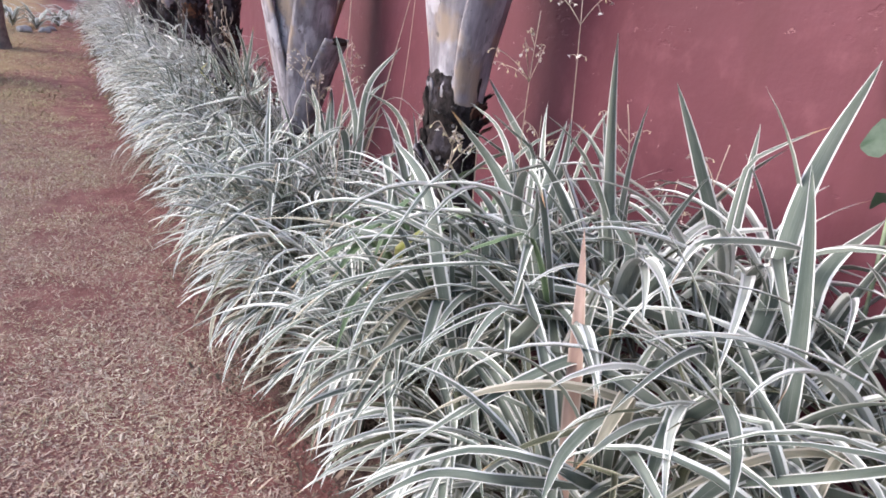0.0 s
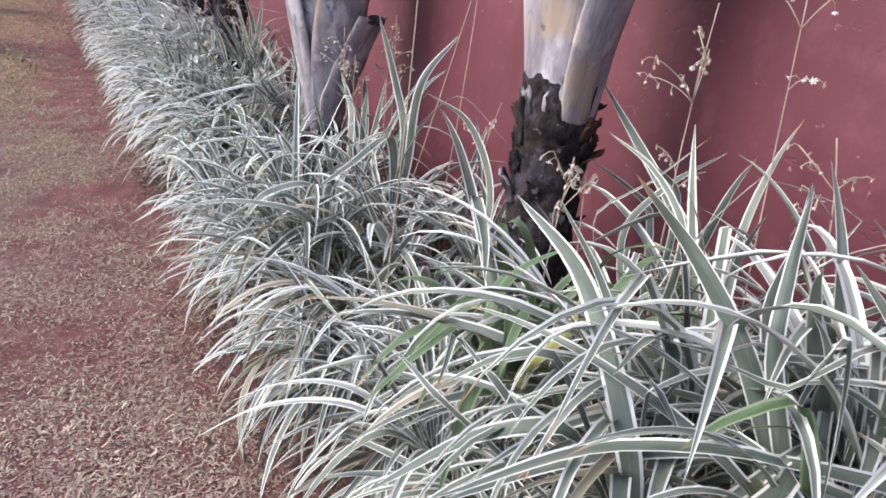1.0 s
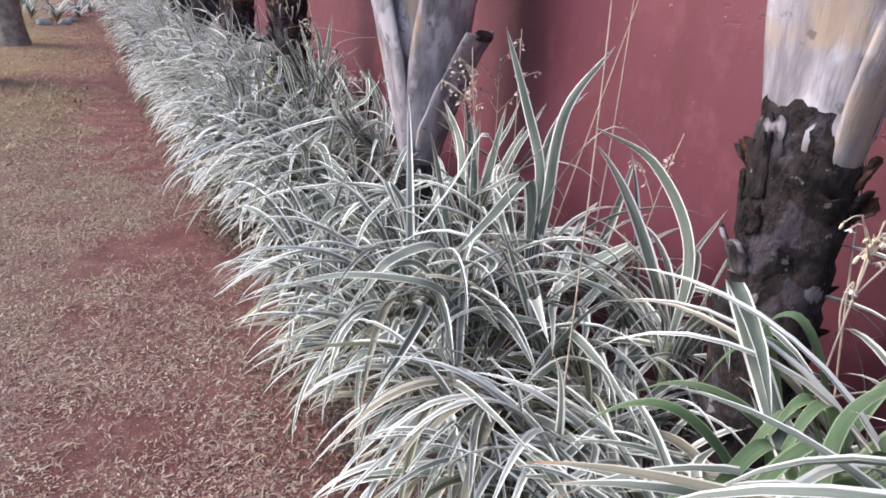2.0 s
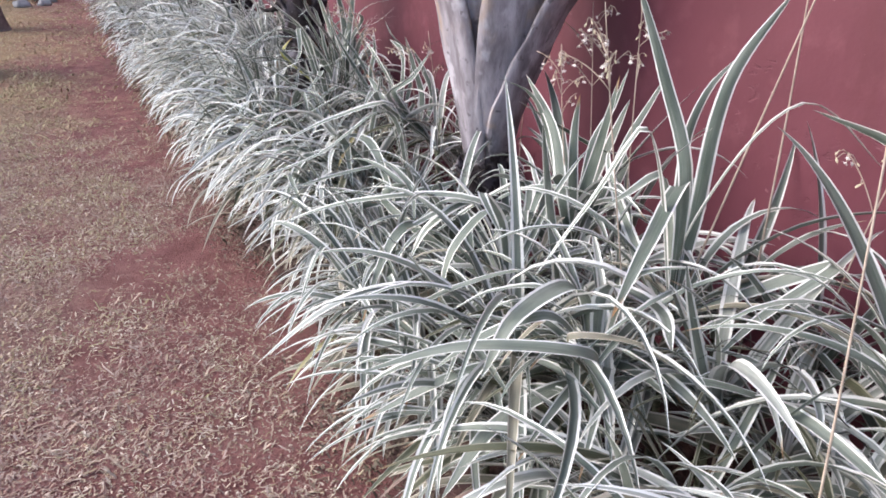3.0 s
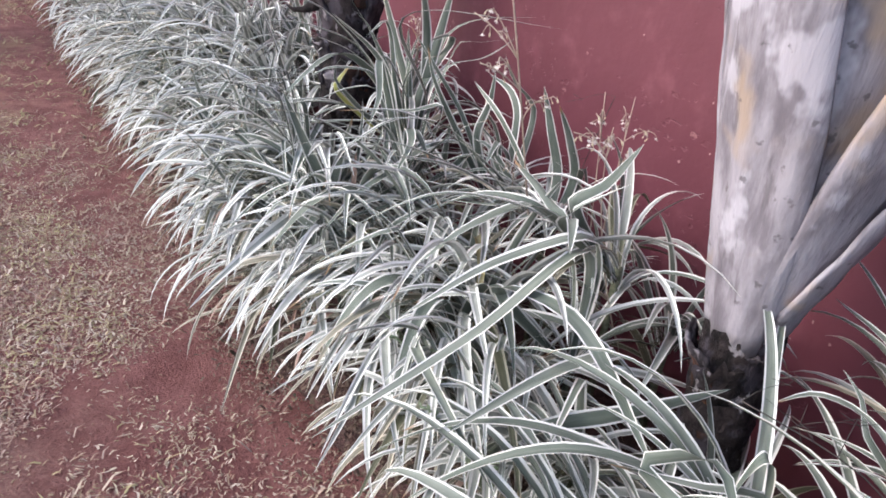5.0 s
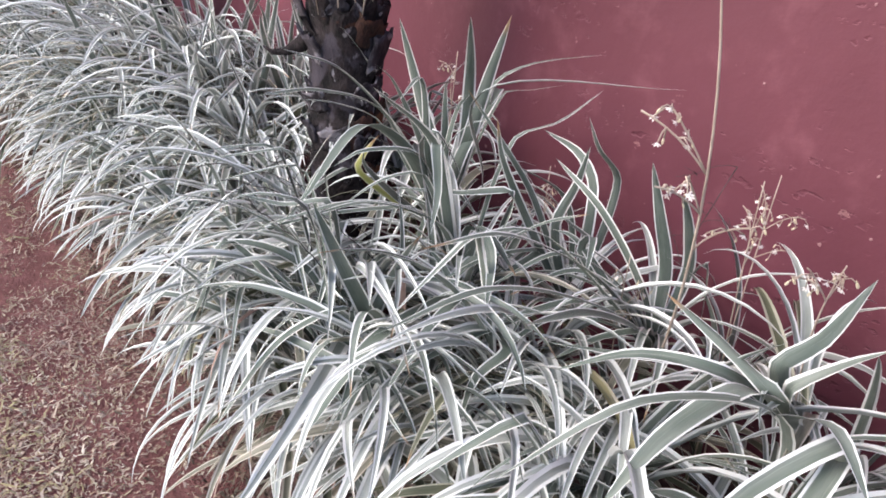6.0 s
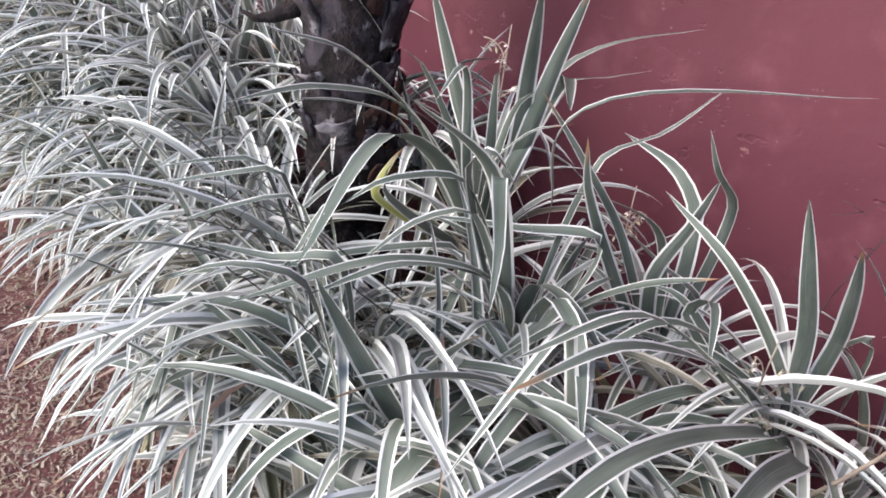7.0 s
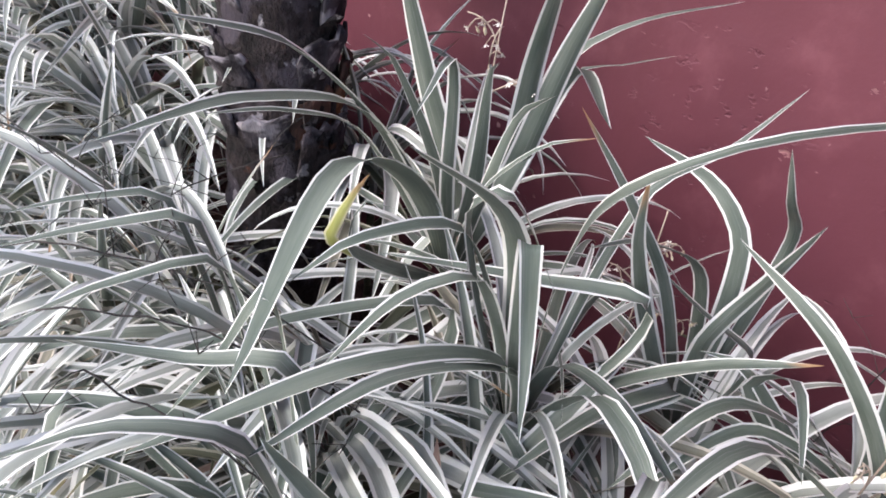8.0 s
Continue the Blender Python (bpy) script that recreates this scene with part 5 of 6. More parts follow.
def green_plant(crown, count, seed):
    """A smaller plant of plain green arching leaves."""
    rng = random.Random(seed)
    thing = plant_at(*crown, "strap-leaved plant with plain green leaves among variegated ones")
    add_stem(thing, crown[2])
    for k in range(count):
        az, reach, rise = math.radians(rng.gauss(225, 70)), rng.uniform(0.10, 0.24), rng.uniform(0.10, 0.20)
        d = Vector((math.cos(az), math.sin(az), 0))
        c = Vector(crown)
        via, tip = c + d * reach * 0.55 + Vector((0, 0, rise)), c + d * reach + Vector((0, 0, rise - rng.uniform(0.01, 0.10)))
        ob = bpy.data.objects.new("leaf", arc_leaf(c, via, tip, rng.uniform(0.016, 0.023), LEAF_GREEN if rng.random() < 0.85 else LEAF, None, rng.uniform(0, 90)))
        scene.collection.objects.link(ob)
        ob.parent = thing


green_plant((0.665, 1.000, 0.37), 10, 51)
green_plant((0.720, 1.090, 0.36), 8, 53)


# ---- flower stalks, dry stalks and small weeds ----
def ellipsoid(bm, centre, size, segments=8, rings=6):
    made = bmesh.ops.create_uvsphere(bm, u_segments=segments, v_segments=rings, radius=1)["verts"]
    for v in made:
        v.co = Vector((v.co.x * size[0], v.co.y * size[1], v.co.z * size[2])) + Vector(centre)


def flower_mesh():
    """Six narrow petals round a yellow-white middle, one centimetre across each way."""
    bm = bmesh.new()
    for k in range(6):
        a = k * math.tau / 6
        d, w = Vector((math.cos(a), math.sin(a), 0)), Vector((-math.sin(a), math.cos(a), 0))
        up = Vector((0, 0, 1))
        rows = []
        for f, half, lift in ((0.08, 0.12, 0.0), (0.40, 0.20, 0.35), (0.72, 0.15, 0.55), (0.95, 0.03, 0.50)):
            c = d * f + up * lift
            rows.append([bm.verts.new(c - w * half), bm.verts.new(c + up * 0.04), bm.verts.new(c + w * half)])
        for a_row, b_row in zip(rows, rows[1:]):
            for q in range(2):
                bm.faces.new((a_row[q], a_row[q + 1], b_row[q + 1], b_row[q]))
    ellipsoid(bm, (0, 0, 0.12), (0.14, 0.14, 0.22), 6, 4)
    return mesh_of("flower", bm, PETAL)


def bud_mesh():
    bm = bmesh.new()
    ellipsoid(bm, (0, 0, -0.6), (0.32, 0.32, 0.75), 7, 6)
    tube(bm, [(0, 0, 0), (0, 0, 0.7)], [0.1, 0.07], 5)
    return mesh_of("bud", bm, BUD)


FLOWER, BUDS = flower_mesh(), bud_mesh()


def curve_points(a, b, sag, n=8, side=(0, 0, 0)):
    a, b, side = Vector(a), Vector(b), Vector(side)
    return [a.lerp(b, i / n) + Vector((0, 0, sag * 4 * (i / n) * (1 - i / n))) + side * 4 * (i / n) * (1 - i / n) for i in range(n + 1)]


def flower_stalk(base, top, tips, seed, thick=0.0014, label="slender pale flower stalk with small white flowers and hanging buds", via=None, big=1.0):
    """A stalk from the foot to the top, a branch to each tip with buds and flowers."""
    rng = random.Random(seed)
    thing = new("flower_stalk")
    thing.matrix_world = pose(*base)
    tagged(thing, label, "flower stalk", "flower stalks of the border plants")
    b = Vector(base)
    sway = (rng.uniform(-0.02, 0.02), rng.uniform(-0.02, 0.02), 0.02) if via is None else Vector(via) - (b + Vector(top)) / 2
    main = curve_points((0, 0, 0), Vector(top) - b, 0, 12, sway)
    bm = bmesh.new()
    tube(bm, main, [thick * (1 - 0.5 * i / 12) for i in range(13)])
    part("stem", bm, STEM, thing)
    for tip in tips:
        tip = Vector(tip) - b
        start = min(main[5:], key=lambda p: (p - tip).length + max(0, (p.z - tip.z + 0.03) * 3))
        line = curve_points(start, tip, 0.006, 6, (rng.uniform(-0.004, 0.004), rng.uniform(-0.004, 0.004), 0))
        bm = bmesh.new()
        tube(bm, line, [thick * 0.55] * 7, 5)
        places = []
        for k in range(rng.randint(4, 7)):
            foot = line[rng.randint(3, 6)]
            p = foot + Vector((rng.uniform(-0.012, 0.012), rng.uniform(-0.012, 0.012), rng.uniform(-0.012, 0.003)))
            tube(bm, [foot, foot.lerp(p, 0.5) + Vector((0, 0, 0.003)), p], [thick * 0.4] * 3, 4)
            places.append(p)
        twig = part("branch", bm, STEM, thing)
        for p in places:
            bloom = rng.random() < 0.5
            ob = new("flower" if bloom else "bud", FLOWER if bloom else BUDS)
            ob.parent = twig
            size = big * (rng.uniform(0.0036, 0.0052) if bloom else rng.uniform(0.003, 0.005))
            ob.matrix_basis = Matrix.Translation(p) @ Euler((rng.uniform(2.2, 4.0) if bloom else rng.uniform(-0.6, 0.6), rng.uniform(-0.7, 0.7), rng.uniform(0, 6))).to_matrix().to_4x4() @ Matrix.Scale(size, 4)


flower_stalk((0.86, 0.98, 0.10), (0.83, 1.02, 0.90), [(0.756, 1.033, 0.83), (0.83, 1.043, 0.87), (0.77, 0.97, 0.855), (0.80, 1.08, 0.80), (0.88, 1.06, 0.84)], 1)
flower_stalk((0.80, 0.80, 0.10), (0.82, 0.90, 0.95), [(0.80, 0.94, 0.93), (0.85, 0.86, 0.94), (0.78, 0.84, 0.84)], 2)
flower_stalk((0.90, 0.62, 0.30), (0.95, 0.66, 0.74), [(0.93, 0.70, 0.72), (0.96, 0.62, 0.70), (0.90, 0.66, 0.69)], 21, 0.0018)
flower_stalk((0.92, 0.84, 0.30), (0.96, 0.90, 0.76), [(0.95, 0.94, 0.74), (0.97, 0.86, 0.72), (0.92, 0.90, 0.70), (0.96, 0.92, 0.66)], 22, 0.0018)
flower_stalk((0.90, 1.06, 0.30), (0.94, 1.12, 0.70), [(0.93, 1.16, 0.68), (0.96, 1.08, 0.66), (0.90, 1.12, 0.64)], 23, 0.0018)
flower_stalk((0.94, 0.74, 0.30), (0.97, 0.76, 0.66), [(0.96, 0.80, 0.64), (0.97, 0.72, 0.61)], 24, 0.0018)
flower_stalk((0.76, 1.17, 0.10), (0.76, 1.15, 0.670), [(0.769, 1.15, 0.655), (0.80, 1.14, 0.642), (0.745, 1.13, 0.662), (0.79, 1.17, 0.635), (0.72, 1.15, 0.680), (0.755, 1.16, 0.60)], 3, 0.002, "flower stalk with open white flowers before the dark palm trunk", None, 1.7)
flower_stalk((0.88, 2.06, 0.10), (0.93, 2.18, 0.72), [(0.94, 2.20, 0.66), (0.90, 2.24, 0.69), (0.97, 2.12, 0.64), (0.92, 2.12, 0.72), (0.93, 2.26, 0.62)], 4)
flower_stalk((0.84, 1.92, 0.10), (0.84, 1.96, 0.78), [(0.85, 1.98, 0.76), (0.82, 1.93, 0.72), (0.88, 1.94, 0.70), (0.88, 2.00, 0.66)], 5)
flower_stalk((0.70, 1.76, 0.30), (0.66, 1.83, 0.76), [(0.60, 1.80, 0.735), (0.63, 1.82, 0.745), (0.675, 1.836, 0.69), (0.62, 1.86, 0.70), (0.69, 1.88, 0.72), (0.65, 1.79, 0.71)], 31)
flower_stalk((0.80, 2.02, 0.30), (0.79, 2.08, 0.67), [(0.767, 2.06, 0.634), (0.80, 2.10, 0.65), (0.75, 2.09, 0.66), (0.82, 2.05, 0.62), (0.79, 2.03, 0.60)], 32)
flower_stalk((0.86, 2.62, 0.10), (0.84, 2.66, 0.62), [(0.85, 2.68, 0.58), (0.82, 2.64, 0.60), (0.87, 2.66, 0.54)], 6)
flower_stalk((0.78, 2.70, 0.34), (0.60, 2.64, 0.86), [(0.601, 2.678, 0.732), (0.621, 2.662, 0.736), (0.612, 2.629, 0.687), (0.593, 2.644, 0.677), (0.664, 2.586, 0.643)], 7, 0.0018, "tall pale flower stalk with small white flowers over the leaves", (0.651, 2.628, 0.642))
flower_stalk((0.79, 2.50, 0.30), (0.72, 2.52, 0.62), [(0.693, 2.541, 0.616), (0.717, 2.516, 0.612), (0.68, 2.547, 0.609)], 8)
flower_stalk((0.78, 3.16, 0.10), (0.80, 3.14, 0.66), [(0.798, 3.14, 0.635), (0.79, 3.17, 0.64), (0.80, 3.10, 0.60)], 9)
flower_stalk((0.84, 2.98, 0.10), (0.86, 2.98, 0.52), [(0.85, 2.96, 0.50), (0.88, 2.98, 0.47), (0.83, 3.01, 0.46), (0.84, 2.93, 0.44)], 10)
flower_stalk((0.90, 2.66, 0.10), (0.93, 2.68, 0.60), [(0.93, 2.70, 0.58), (0.95, 2.65, 0.55), (0.91, 2.64, 0.52)], 11)
flower_stalk((0.78, 2.74, 0.10), (0.77, 2.76, 0.50), [(0.76, 2.77, 0.48), (0.74, 2.73, 0.44), (0.80, 2.74, 0.46)], 12)
flower_stalk((0.90, 2.34, 0.10), (0.94, 2.36, 0.74), [(0.95, 2.38, 0.70), (0.93, 2.42, 0.66)], 13)
flower_stalk((0.86, 1.60, 0.10), (0.90, 1.56, 0.66), [(0.90, 1.58, 0.62), (0.87, 1.62, 0.60)], 14)


def bare_stalk(base, top, seed, thick, side, label, material=STEM):
    thing = new("grass_stalk")
    thing.matrix_world = pose(*base)
    tagged(thing, label, "stalk", "bare stalks")
    bm = bmesh.new()
    tube(bm, curve_points((0, 0, 0), Vector(top) - Vector(base), 0.0, 12, side), [thick * (1 - 0.6 * i / 12) for i in range(13)])
    part("stem", bm, material, thing)


bare_stalk((0.56, 1.36, 0.06), (0.66, 1.50, 1.05), 1, 0.0018, (0.01, 0, 0), "long bare pale stalk rising over the leaves")
bare_stalk((0.80, 1.66, 0.06), (0.95, 1.78, 0.92), 2, 0.0022, (0.015, 0, 0), "thin straw-coloured stalk before the red wall")
bare_stalk((0.74, 1.80, 0.06), (0.90, 1.66, 1.0), 3, 0.0022, (0.01, 0.01, 0), "thin straw-coloured stalk before the red wall")
bare_stalk((0.82, 1.10, 0.06), (0.90, 1.30, 1.0), 4, 0.0020, (0.0, 0.02, 0), "thin straw-coloured stalk before the red wall")


def dry_stalk(points, seed, label="thin dark dead flower stalk lying over the leaves"):
    """A wiry dead stalk with short branchlets."""
    rng = random.Random(seed)
    thing = new("dry_stalk")
    b = Vector(points[0])
    thing.matrix_world = pose(*b)
    tagged(thing, label, "dead stalk", "dead flower stalks")
    line = [Vector(p) - b for p in points]
    fine = []
    for p, q in zip(line, line[1:]):
        fine += [p.lerp(q, i / 4) + Vector((0, 0, rng.uniform(-0.003, 0.003))) for i in range(4)]
    fine.append(line[-1])
    bm = bmesh.new()
    tube(bm, fine, [0.0007] * len(fine), 5)
    part("stem", bm, TWIG, thing)
    for _ in range(5):
        p = rng.choice(fine)
        q = p + Vector((rng.uniform(-0.05, 0.05), rng.uniform(-0.05, 0.05), rng.uniform(-0.01, 0.05)))
        bm = bmesh.new()
        tube(bm, curve_points(p, q, 0.006, 4), [0.0005, 0.0004, 0.0004, 0.0003, 0.0003], 4)
        for _ in range(3):
            e = q + Vector((rng.uniform(-0.02, 0.02), rng.uniform(-0.02, 0.02), rng.uniform(-0.01, 0.015)))
            tube(bm, [q, e], [0.0004, 0.0003], 4)
        part("branchlet", bm, TWIG, thing)


dry_stalk([(0.425, 3.159, 0.529), (0.474, 3.125, 0.518), (0.509, 3.098, 0.498), (0.54, 3.07, 0.473), (0.58, 3.03, 0.42)], 1)
dry_stalk([(0.423, 3.088, 0.534), (0.444, 3.071, 0.507), (0.463, 3.043, 0.488), (0.477, 3.021, 0.467), (0.50, 2.99, 0.42)], 2)
dry_stalk([(0.498, 3.418, 0.525), (0.517, 3.332, 0.505), (0.54, 3.259, 0.50), (0.545, 3.209, 0.497), (0.57, 3.15, 0.45)], 3)
dry_stalk([(0.709, 3.30, 0.476), (0.638, 3.307, 0.476), (0.562, 3.307, 0.463), (0.50, 3.31, 0.42)], 4)
dry_stalk([(0.40, 3.30, 0.50), (0.47, 3.22, 0.52), (0.54, 3.13, 0.50), (0.60, 3.05, 0.43)], 8)
dry_stalk([(0.62, 2.20, 0.46), (0.66, 2.12, 0.44), (0.70, 2.03, 0.40)], 5)
dry_stalk([(0.93, 2.80, 0.30), (0.95, 2.78, 0.46), (0.96, 2.75, 0.58)], 6, "thin dark dead flower stalk against the red wall")
dry_stalk([(0.68, 1.58, 0.42), (0.72, 1.52, 0.40), (0.76, 1.45, 0.33)], 7)


def fern_sprig(base, seed):
    """A small feathery weed: a stalk with paired leaflets."""
    rng = random.Random(seed)
    thing = new("fern")
    thing.matrix_world = pose(*base)
    tagged(thing, "small pale green feathery weed among the leaves", "fern")
    for k in range(3):
        az = 150 + k * 40 + rng.uniform(-10, 10)
        tip = Vector((0.10 * math.cos(math.radians(az)), 0.10 * math.sin(math.radians(az)), 0.17))
        line = curve_points((0, 0, 0), tip, 0.03, 9)
        bm = bmesh.new()
        tube(bm, line, [0.0014] * 10, 4)
        frond = part("frond", bm, LEAF_GREEN, thing)
        for i in range(2, 10):
            for sgn in (-1, 1):
                size = 0.026 * (1.1 - i / 11)
                d = (Vector((-tip.y, tip.x, 0)).normalized() * sgn + tip.normalized() * 0.5).normalized()
                w = Vector((0, 0, 1)).cross(d) * size * 0.28
                leaf = bmesh.new()
                p = line[i]
                vs = [leaf.verts.new(p), leaf.verts.new(p + d * size * 0.5 + w), leaf.verts.new(p + d * size), leaf.verts.new(p + d * size * 0.5 - w)]
                leaf.faces.new(vs)
                part("leaflet", leaf, FERN, frond, "", False)


FERN = plain_material("pale_fern_green", (0.22, 0.28, 0.18), (0.32, 0.38, 0.26), 0.6)
fern_sprig((0.54, 2.60, 0.18), 1)
fern_sprig((0.52, 2.42, 0.16), 2)


def broad_weed(base, top, leaves, label):
    """A weed with a few rounded leaves on a stalk."""
    thing = new("broadleaf_weed")
    thing.matrix_world = pose(*base)
    tagged(thing, label, "weed")
    b = Vector(base)
    bm = bmesh.new()
    tube(bm, curve_points((0, 0, 0), Vector(top) - b, 0.0, 8, (0.02, 0, 0)), [0.003] * 9, 6)
    part("stem", bm, FERN, thing)
    for centre, size, tilt in leaves:
        bm = bmesh.new()
        c = Vector(centre) - b
        ring = []
        hub = bm.verts.new(c)
        for k in range(14):
            a = k * math.tau / 14
            r = size * (1 + 0.18 * math.cos(2 * a) + 0.05 * math.sin(5 * a))
            ring.append(bm.verts.new(c + Vector((r * math.cos(a) * 0.5, r * math.sin(a), r * 0.75 * math.cos(a + tilt) + 0.006 * math.sin(3 * a)))))
        for k in range(14):
            bm.faces.new((hub, ring[k], ring[(k + 1) % 14]))
        part("leaf", bm, WEED, thing)


WEED = plain_material("weed_leaf_green", (0.035, 0.062, 0.038), (0.07, 0.10, 0.07), 0.5, 60)
broad_weed((0.90, 0.36, 0.06), (0.91, 0.40, 0.84), [((0.90, 0.42, 0.80), 0.024, 0.3), ((0.92, 0.40, 0.85), 0.022, 1.0), ((0.88, 0.38, 0.74), 0.020, 2.0)], "weed with soft rounded green leaves by the red wall")


# ---- trees and planting far across the lawn ----
def lawn_tree(x, y, r, height, dark, label):
    thing = new("tree")
    thing.matrix_world = pose(x, y, -0.02)
    tagged(thing, label, "tree", "trees on the lawn")
    bm = bmesh.new()
    rows = []
    for j in range(31):
        z = height * j / 30
        row = []
        for k in range(24):
            a = k * math.tau / 24
            rr = r * (1 + 0.55 * math.exp(-z * 6) + 0.10 * noise.noise((math.cos(a) * 1.5, math.sin(a) * 1.5, z * 3 + x)))
            row.append(bm.verts.new((rr * math.cos(a), rr * math.sin(a), z)))
        rows.append(row)
    for a, b in zip(rows, rows[1:]):
        for k in range(24):
            bm.faces.new((a[k], a[(k + 1) % 24], b[(k + 1) % 24], b[k]))
    part("trunk", bm, BARK if dark else TRUNK_GREY, thing)


TRUNK_GREY = plain_material("grey_brown_trunk", (0.16, 0.13, 0.12), (0.30, 0.26, 0.24), 0.85, 18)
lawn_tree(-0.50, 8.75, 0.12, 2.4, False, "grey-brown tree trunk with flared foot on the lawn")
lawn_tree(-0.66, 6.5, 0.14, 2.4, True, "dark tree trunk with flared foot on the lawn")
lawn_tree(-0.95, 11.2, 0.13, 2.4, False, "grey-brown tree trunk far across the lawn")


def frond_heap(x, y, seed):
    rng = random.Random(seed)
    thing = new("agave_plant")
    thing.matrix_world = pose(x, y, 0.0)
    tagged(thing, "low grey strap-leaved plant far across the lawn", "plant", "low plants across the lawn")
    for i in range(22):
        add_leaf(thing, rng.choice(SPREADING + ARCHING), rng.uniform(0, 360), rng.uniform(0.35, 0.6), rng.uniform(0.04, 0.06))


for k, (hx, hy) in enumerate(((-0.15, 11.6), (0.12, 12.3), (-0.45, 11.8), (0.30, 13.2))):
    frond_heap(hx, hy, k)


def far_stone(x, y, size, seed):
    bm = bmesh.new()
    bmesh.ops.create_icosphere(bm, subdivisions=3, radius=1)
    for v in bm.verts:
        f = 1 + 0.25 * noise.noise(v.co * 1.3 + Vector((seed, 0, 0)))
        v.co = Vector((v.co.x * size * f, v.co.y * size * 0.8 * f, max(v.co.z, -0.4) * size * 0.6 * f + size * 0.24))
    ob = new("stone", mesh_of("stone", bm, STONE))
    ob.matrix_world = pose(x, y, 0)
    tagged(ob, "weathered grey stone lying on the lawn", "stone", "stones across the lawn")


far_stone(-0.28, 10.9, 0.10, 3)
far_stone(-0.05, 11.0, 0.08, 9)
far_stone(0.02, 11.4, 0.07, 15)


def build_far_wall():
    bm = bmesh.new()
    block(bm, (-14, 22, -0.1), (8, 22.25, 2.6))
    bmesh.ops.bevel(bm, geom=bm.edges[:], offset=0.02, segments=2, affect="EDGES")
    tagged(new("wall_far", mesh_of("wall_far", bm, PALE, False)), "pale rendered wall far behind the lawn", "wall", kind="structure")


build_far_wall()


# ---- lawn blades ----
# patches of bare earth: place, half width, how bare
EARTH = [(0.42, 2.90, 0.22, 0.6), (0.32, 3.20, 0.16, 0.5), (0.02, 2.95, 0.12, 0.4), (-0.10, 3.30, 0.14, 0.4), (0.01, 2.48, 0.12, 0.4), (0.46, 1.95, 0.16, 0.6), (0.52, 1.60, 0.14, 0.6)]


def grass_field(name, count, x_range, y_range, size, label, seed, thin, fades, material=STRAW, slim=(0.05, 0.13), clumping=1.0, bare=0.06):
    """Loose blades strewn in patches: thinner towards the bed, fading out at the ends of the stretch."""
    rng = np.random.default_rng(seed)
    n = count
    x = rng.uniform(*x_range, n)
    y = rng.uniform(*y_range, n)
    patch = np.array([noise.noise((a * 2.3, b * 2.3, 5.0)) + 0.8 * noise.noise((a * 6, b * 6, 9.0)) + 0.7 * noise.noise((a * 19, b * 19, seed)) for a, b in zip(x, y)]) * clumping
    keep = rng.uniform(-0.9, 0.55, n) < patch + thin * np.minimum(0.09 - x, 1.0) - bare - np.array([max([0.0] + [q * max(0.0, 1 - math.hypot((a - u) / 1.0, (b - v) / 1.6) / w) for u, v, w, q in EARTH]) for a, b in zip(x, y)])
    fade = np.minimum(np.minimum((x - x_range[0]) / 1.2, (y - y_range[0]) / fades[0]), (y_range[1] - y) / fades[1])
    keep &= rng.uniform(0, 1, n) < fade
    x, y = x[keep], y[keep]
    n = len(x)
    az = rng.uniform(0, 2 * np.pi, n)
    length = size * rng.lognormal(-0.25, 0.5, n)
    wide = size * rng.uniform(*slim, n)
    rise = rng.uniform(0.0, 0.9, n) ** 1.5
    d = np.stack([np.cos(az), np.sin(az), 0 * az], 1)
    s = np.stack([-np.sin(az), np.cos(az), 0 * az], 1)
    up = np.array([0, 0, 1.0])
    base = np.stack([x, y, 0 * x + 0.001], 1)
    mid = base + d * (length * 0.5)[:, None] + up * (length * 0.5 * rise)[:, None]
    curl = rng.uniform(-0.6, 0.6, n)
    end = base + d * (length * 0.95)[:, None] + s * (length * curl)[:, None] + up * (length * rng.uniform(0.1, 0.7, n) * rise)[:, None]
    w = s * wide[:, None]
    co = np.stack([base - w, base + w, mid + w, mid - w, end], 1).reshape(-1, 3)
    i = np.arange(n) * 5
    faces = [f for k in i.tolist() for f in ((k, k + 1, k + 2, k + 3), (k + 3, k + 2, k + 4))]
    me = bpy.data.meshes.new(name)
    me.from_pydata(co.tolist(), [], faces)
    me.materials.append(material)
    tagged(new(name, me), label, "grass", kind="stuff")


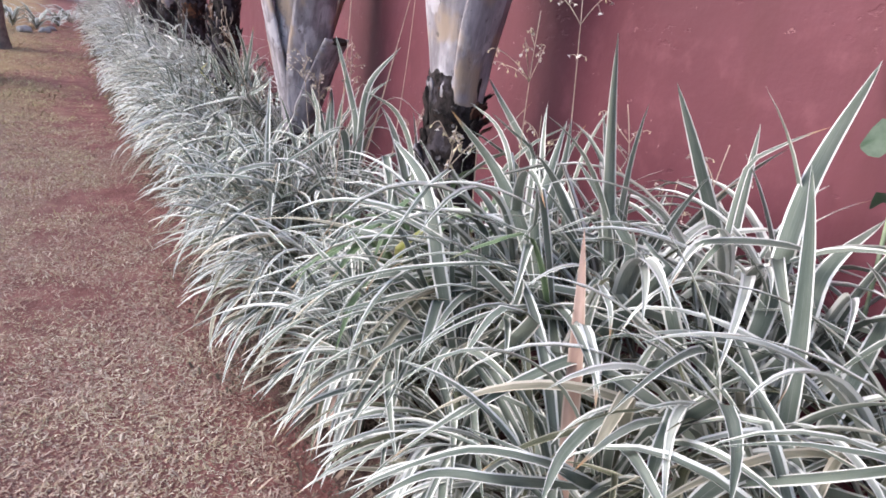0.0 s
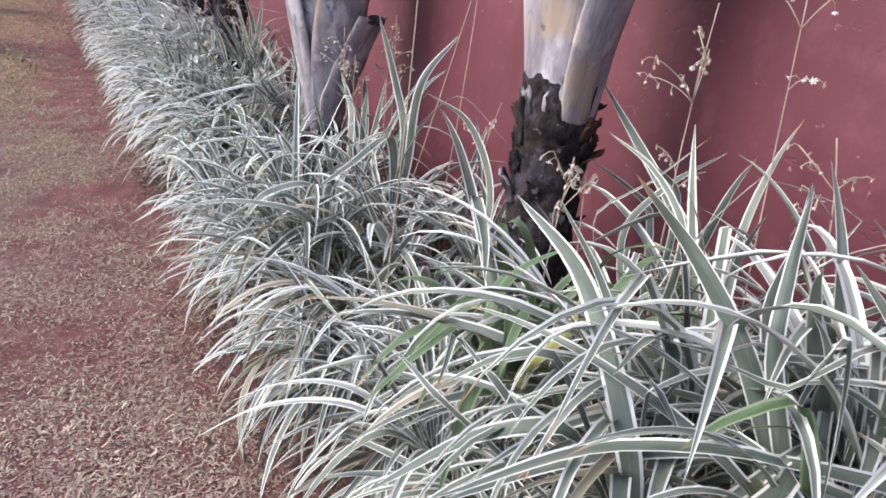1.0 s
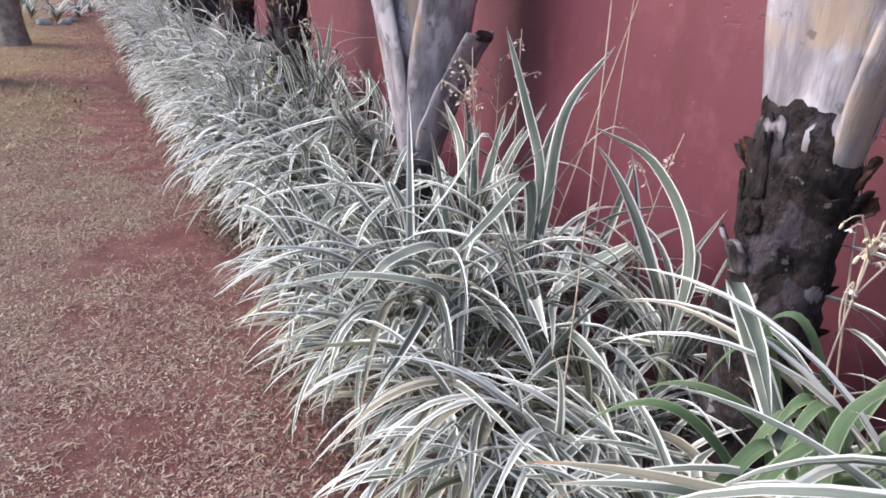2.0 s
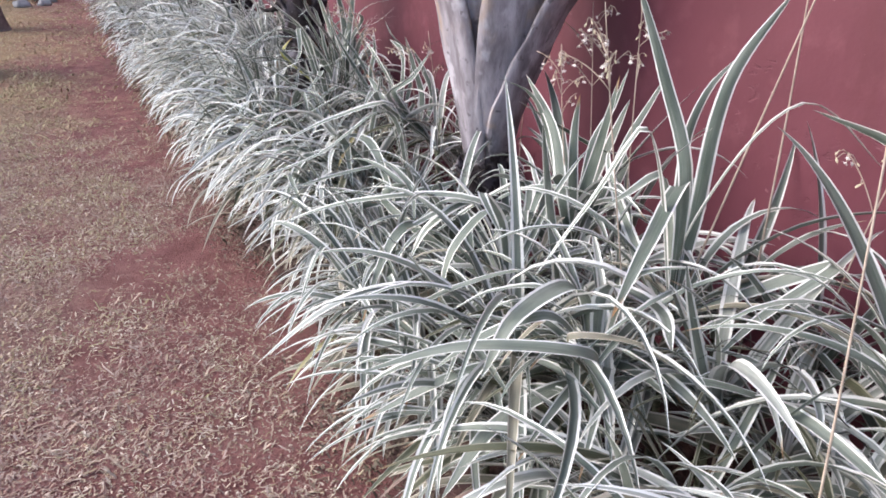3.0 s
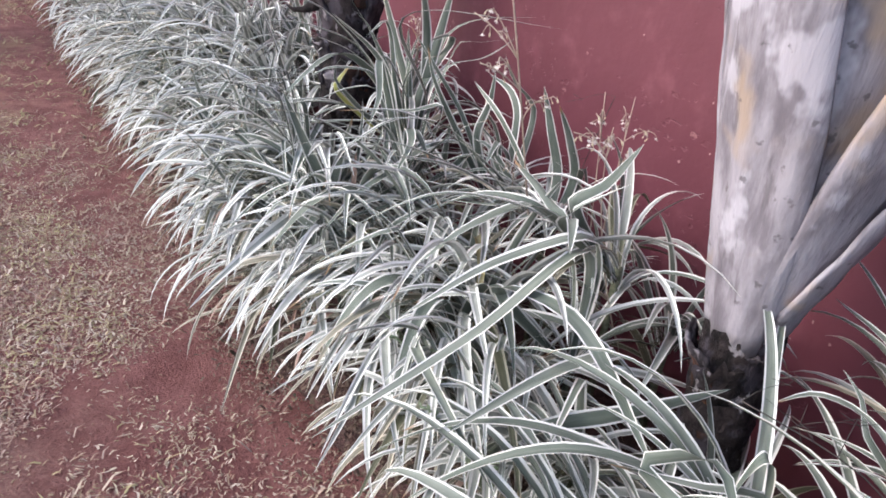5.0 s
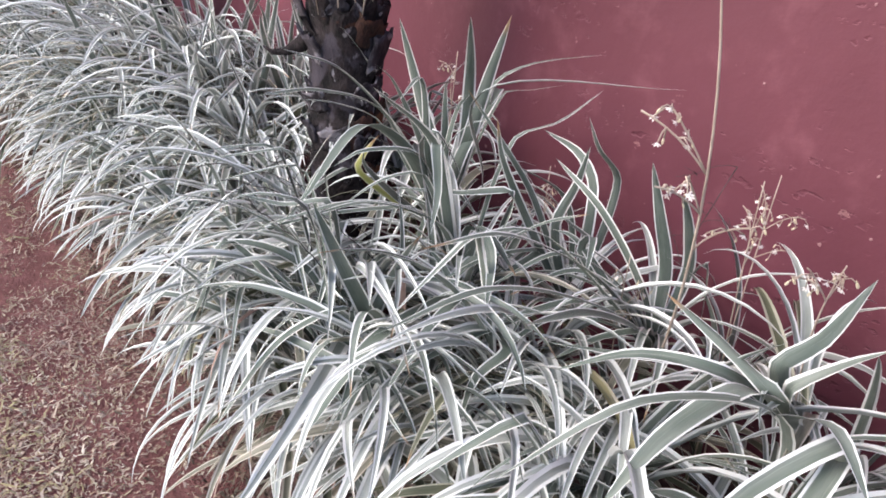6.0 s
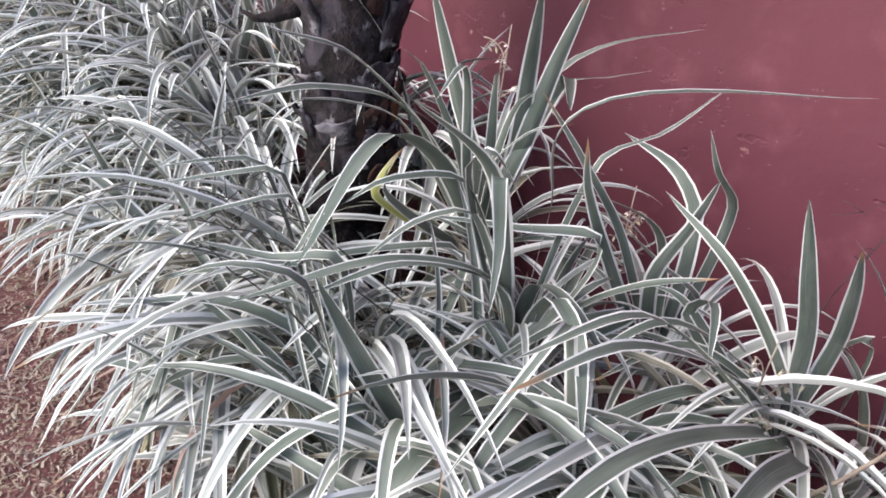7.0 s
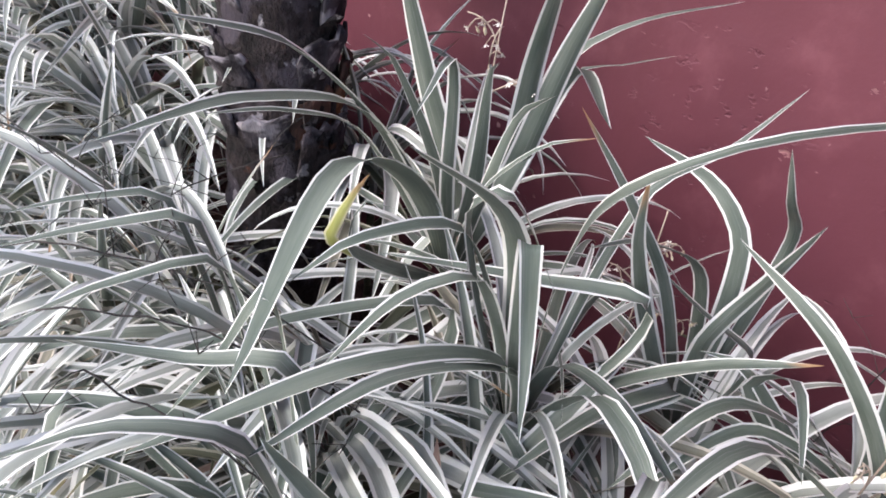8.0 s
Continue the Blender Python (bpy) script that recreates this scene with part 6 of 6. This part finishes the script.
grass_field("lawn_grass", 430000, (-2.2, 0.45), (-1.0, 5.0), 0.0088, "short dry clipped straw-coloured grass", 4, 1.0, (1.2, 1.2), STRAW, (0.07, 0.17), 1.15, -0.10)
grass_field("dry_scraps", 210000, (-2.2, 0.42), (-1.0, 5.2), 0.0140, "curled dry scraps of cut grass on red earth", 7, 0.8, (1.2, 1.2), LITTER, (0.06, 0.15), 1.0, 0.08)
grass_field("dry_scraps_thick", 60000, (-1.6, 0.40), (-0.6, 2.3), 0.0130, "thicker drift of pale curled dry scraps on red earth", 9, 0.9, (0.6, 0.9), LITTER, (0.06, 0.15), 1.1, 0.10)
grass_field("lawn_grass_between", 100000, (-2.8, 0.2), (2.2, 6.5), 0.018, "short dry olive-tan grass a little longer", 6, 0.9, (1.5, 1.5), STRAW_FAR, (0.05, 0.13), 1.4)
grass_field("lawn_grass_beyond", 110000, (-4.5, 0.45), (4.0, 13.0), 0.032, "short dry yellowish grass farther off", 5, 0.7, (1.2, 3.0), STRAW_FAR)


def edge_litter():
    """Scraps and broken leaf ends under the overhanging leaves, coloured dark for the shade there."""
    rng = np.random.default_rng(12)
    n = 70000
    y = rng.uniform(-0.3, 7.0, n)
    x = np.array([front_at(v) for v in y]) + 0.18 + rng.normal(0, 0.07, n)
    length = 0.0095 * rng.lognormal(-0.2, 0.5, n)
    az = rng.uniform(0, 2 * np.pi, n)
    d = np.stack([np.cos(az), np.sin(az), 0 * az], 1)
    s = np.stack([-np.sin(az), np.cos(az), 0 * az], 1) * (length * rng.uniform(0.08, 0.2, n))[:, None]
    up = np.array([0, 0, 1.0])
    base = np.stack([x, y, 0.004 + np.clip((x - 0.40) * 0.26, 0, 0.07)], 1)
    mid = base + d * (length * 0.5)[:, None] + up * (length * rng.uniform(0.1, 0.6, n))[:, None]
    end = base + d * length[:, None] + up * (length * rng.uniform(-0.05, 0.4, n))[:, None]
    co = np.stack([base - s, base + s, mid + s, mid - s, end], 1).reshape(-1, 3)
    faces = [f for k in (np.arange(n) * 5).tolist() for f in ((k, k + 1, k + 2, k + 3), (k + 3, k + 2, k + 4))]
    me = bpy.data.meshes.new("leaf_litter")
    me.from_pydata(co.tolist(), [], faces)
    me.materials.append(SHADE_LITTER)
    tagged(new("leaf_litter", me), "leaf litter under the plants at the bed's edge, coloured dark for their shade", "litter", kind="stuff")


edge_litter()
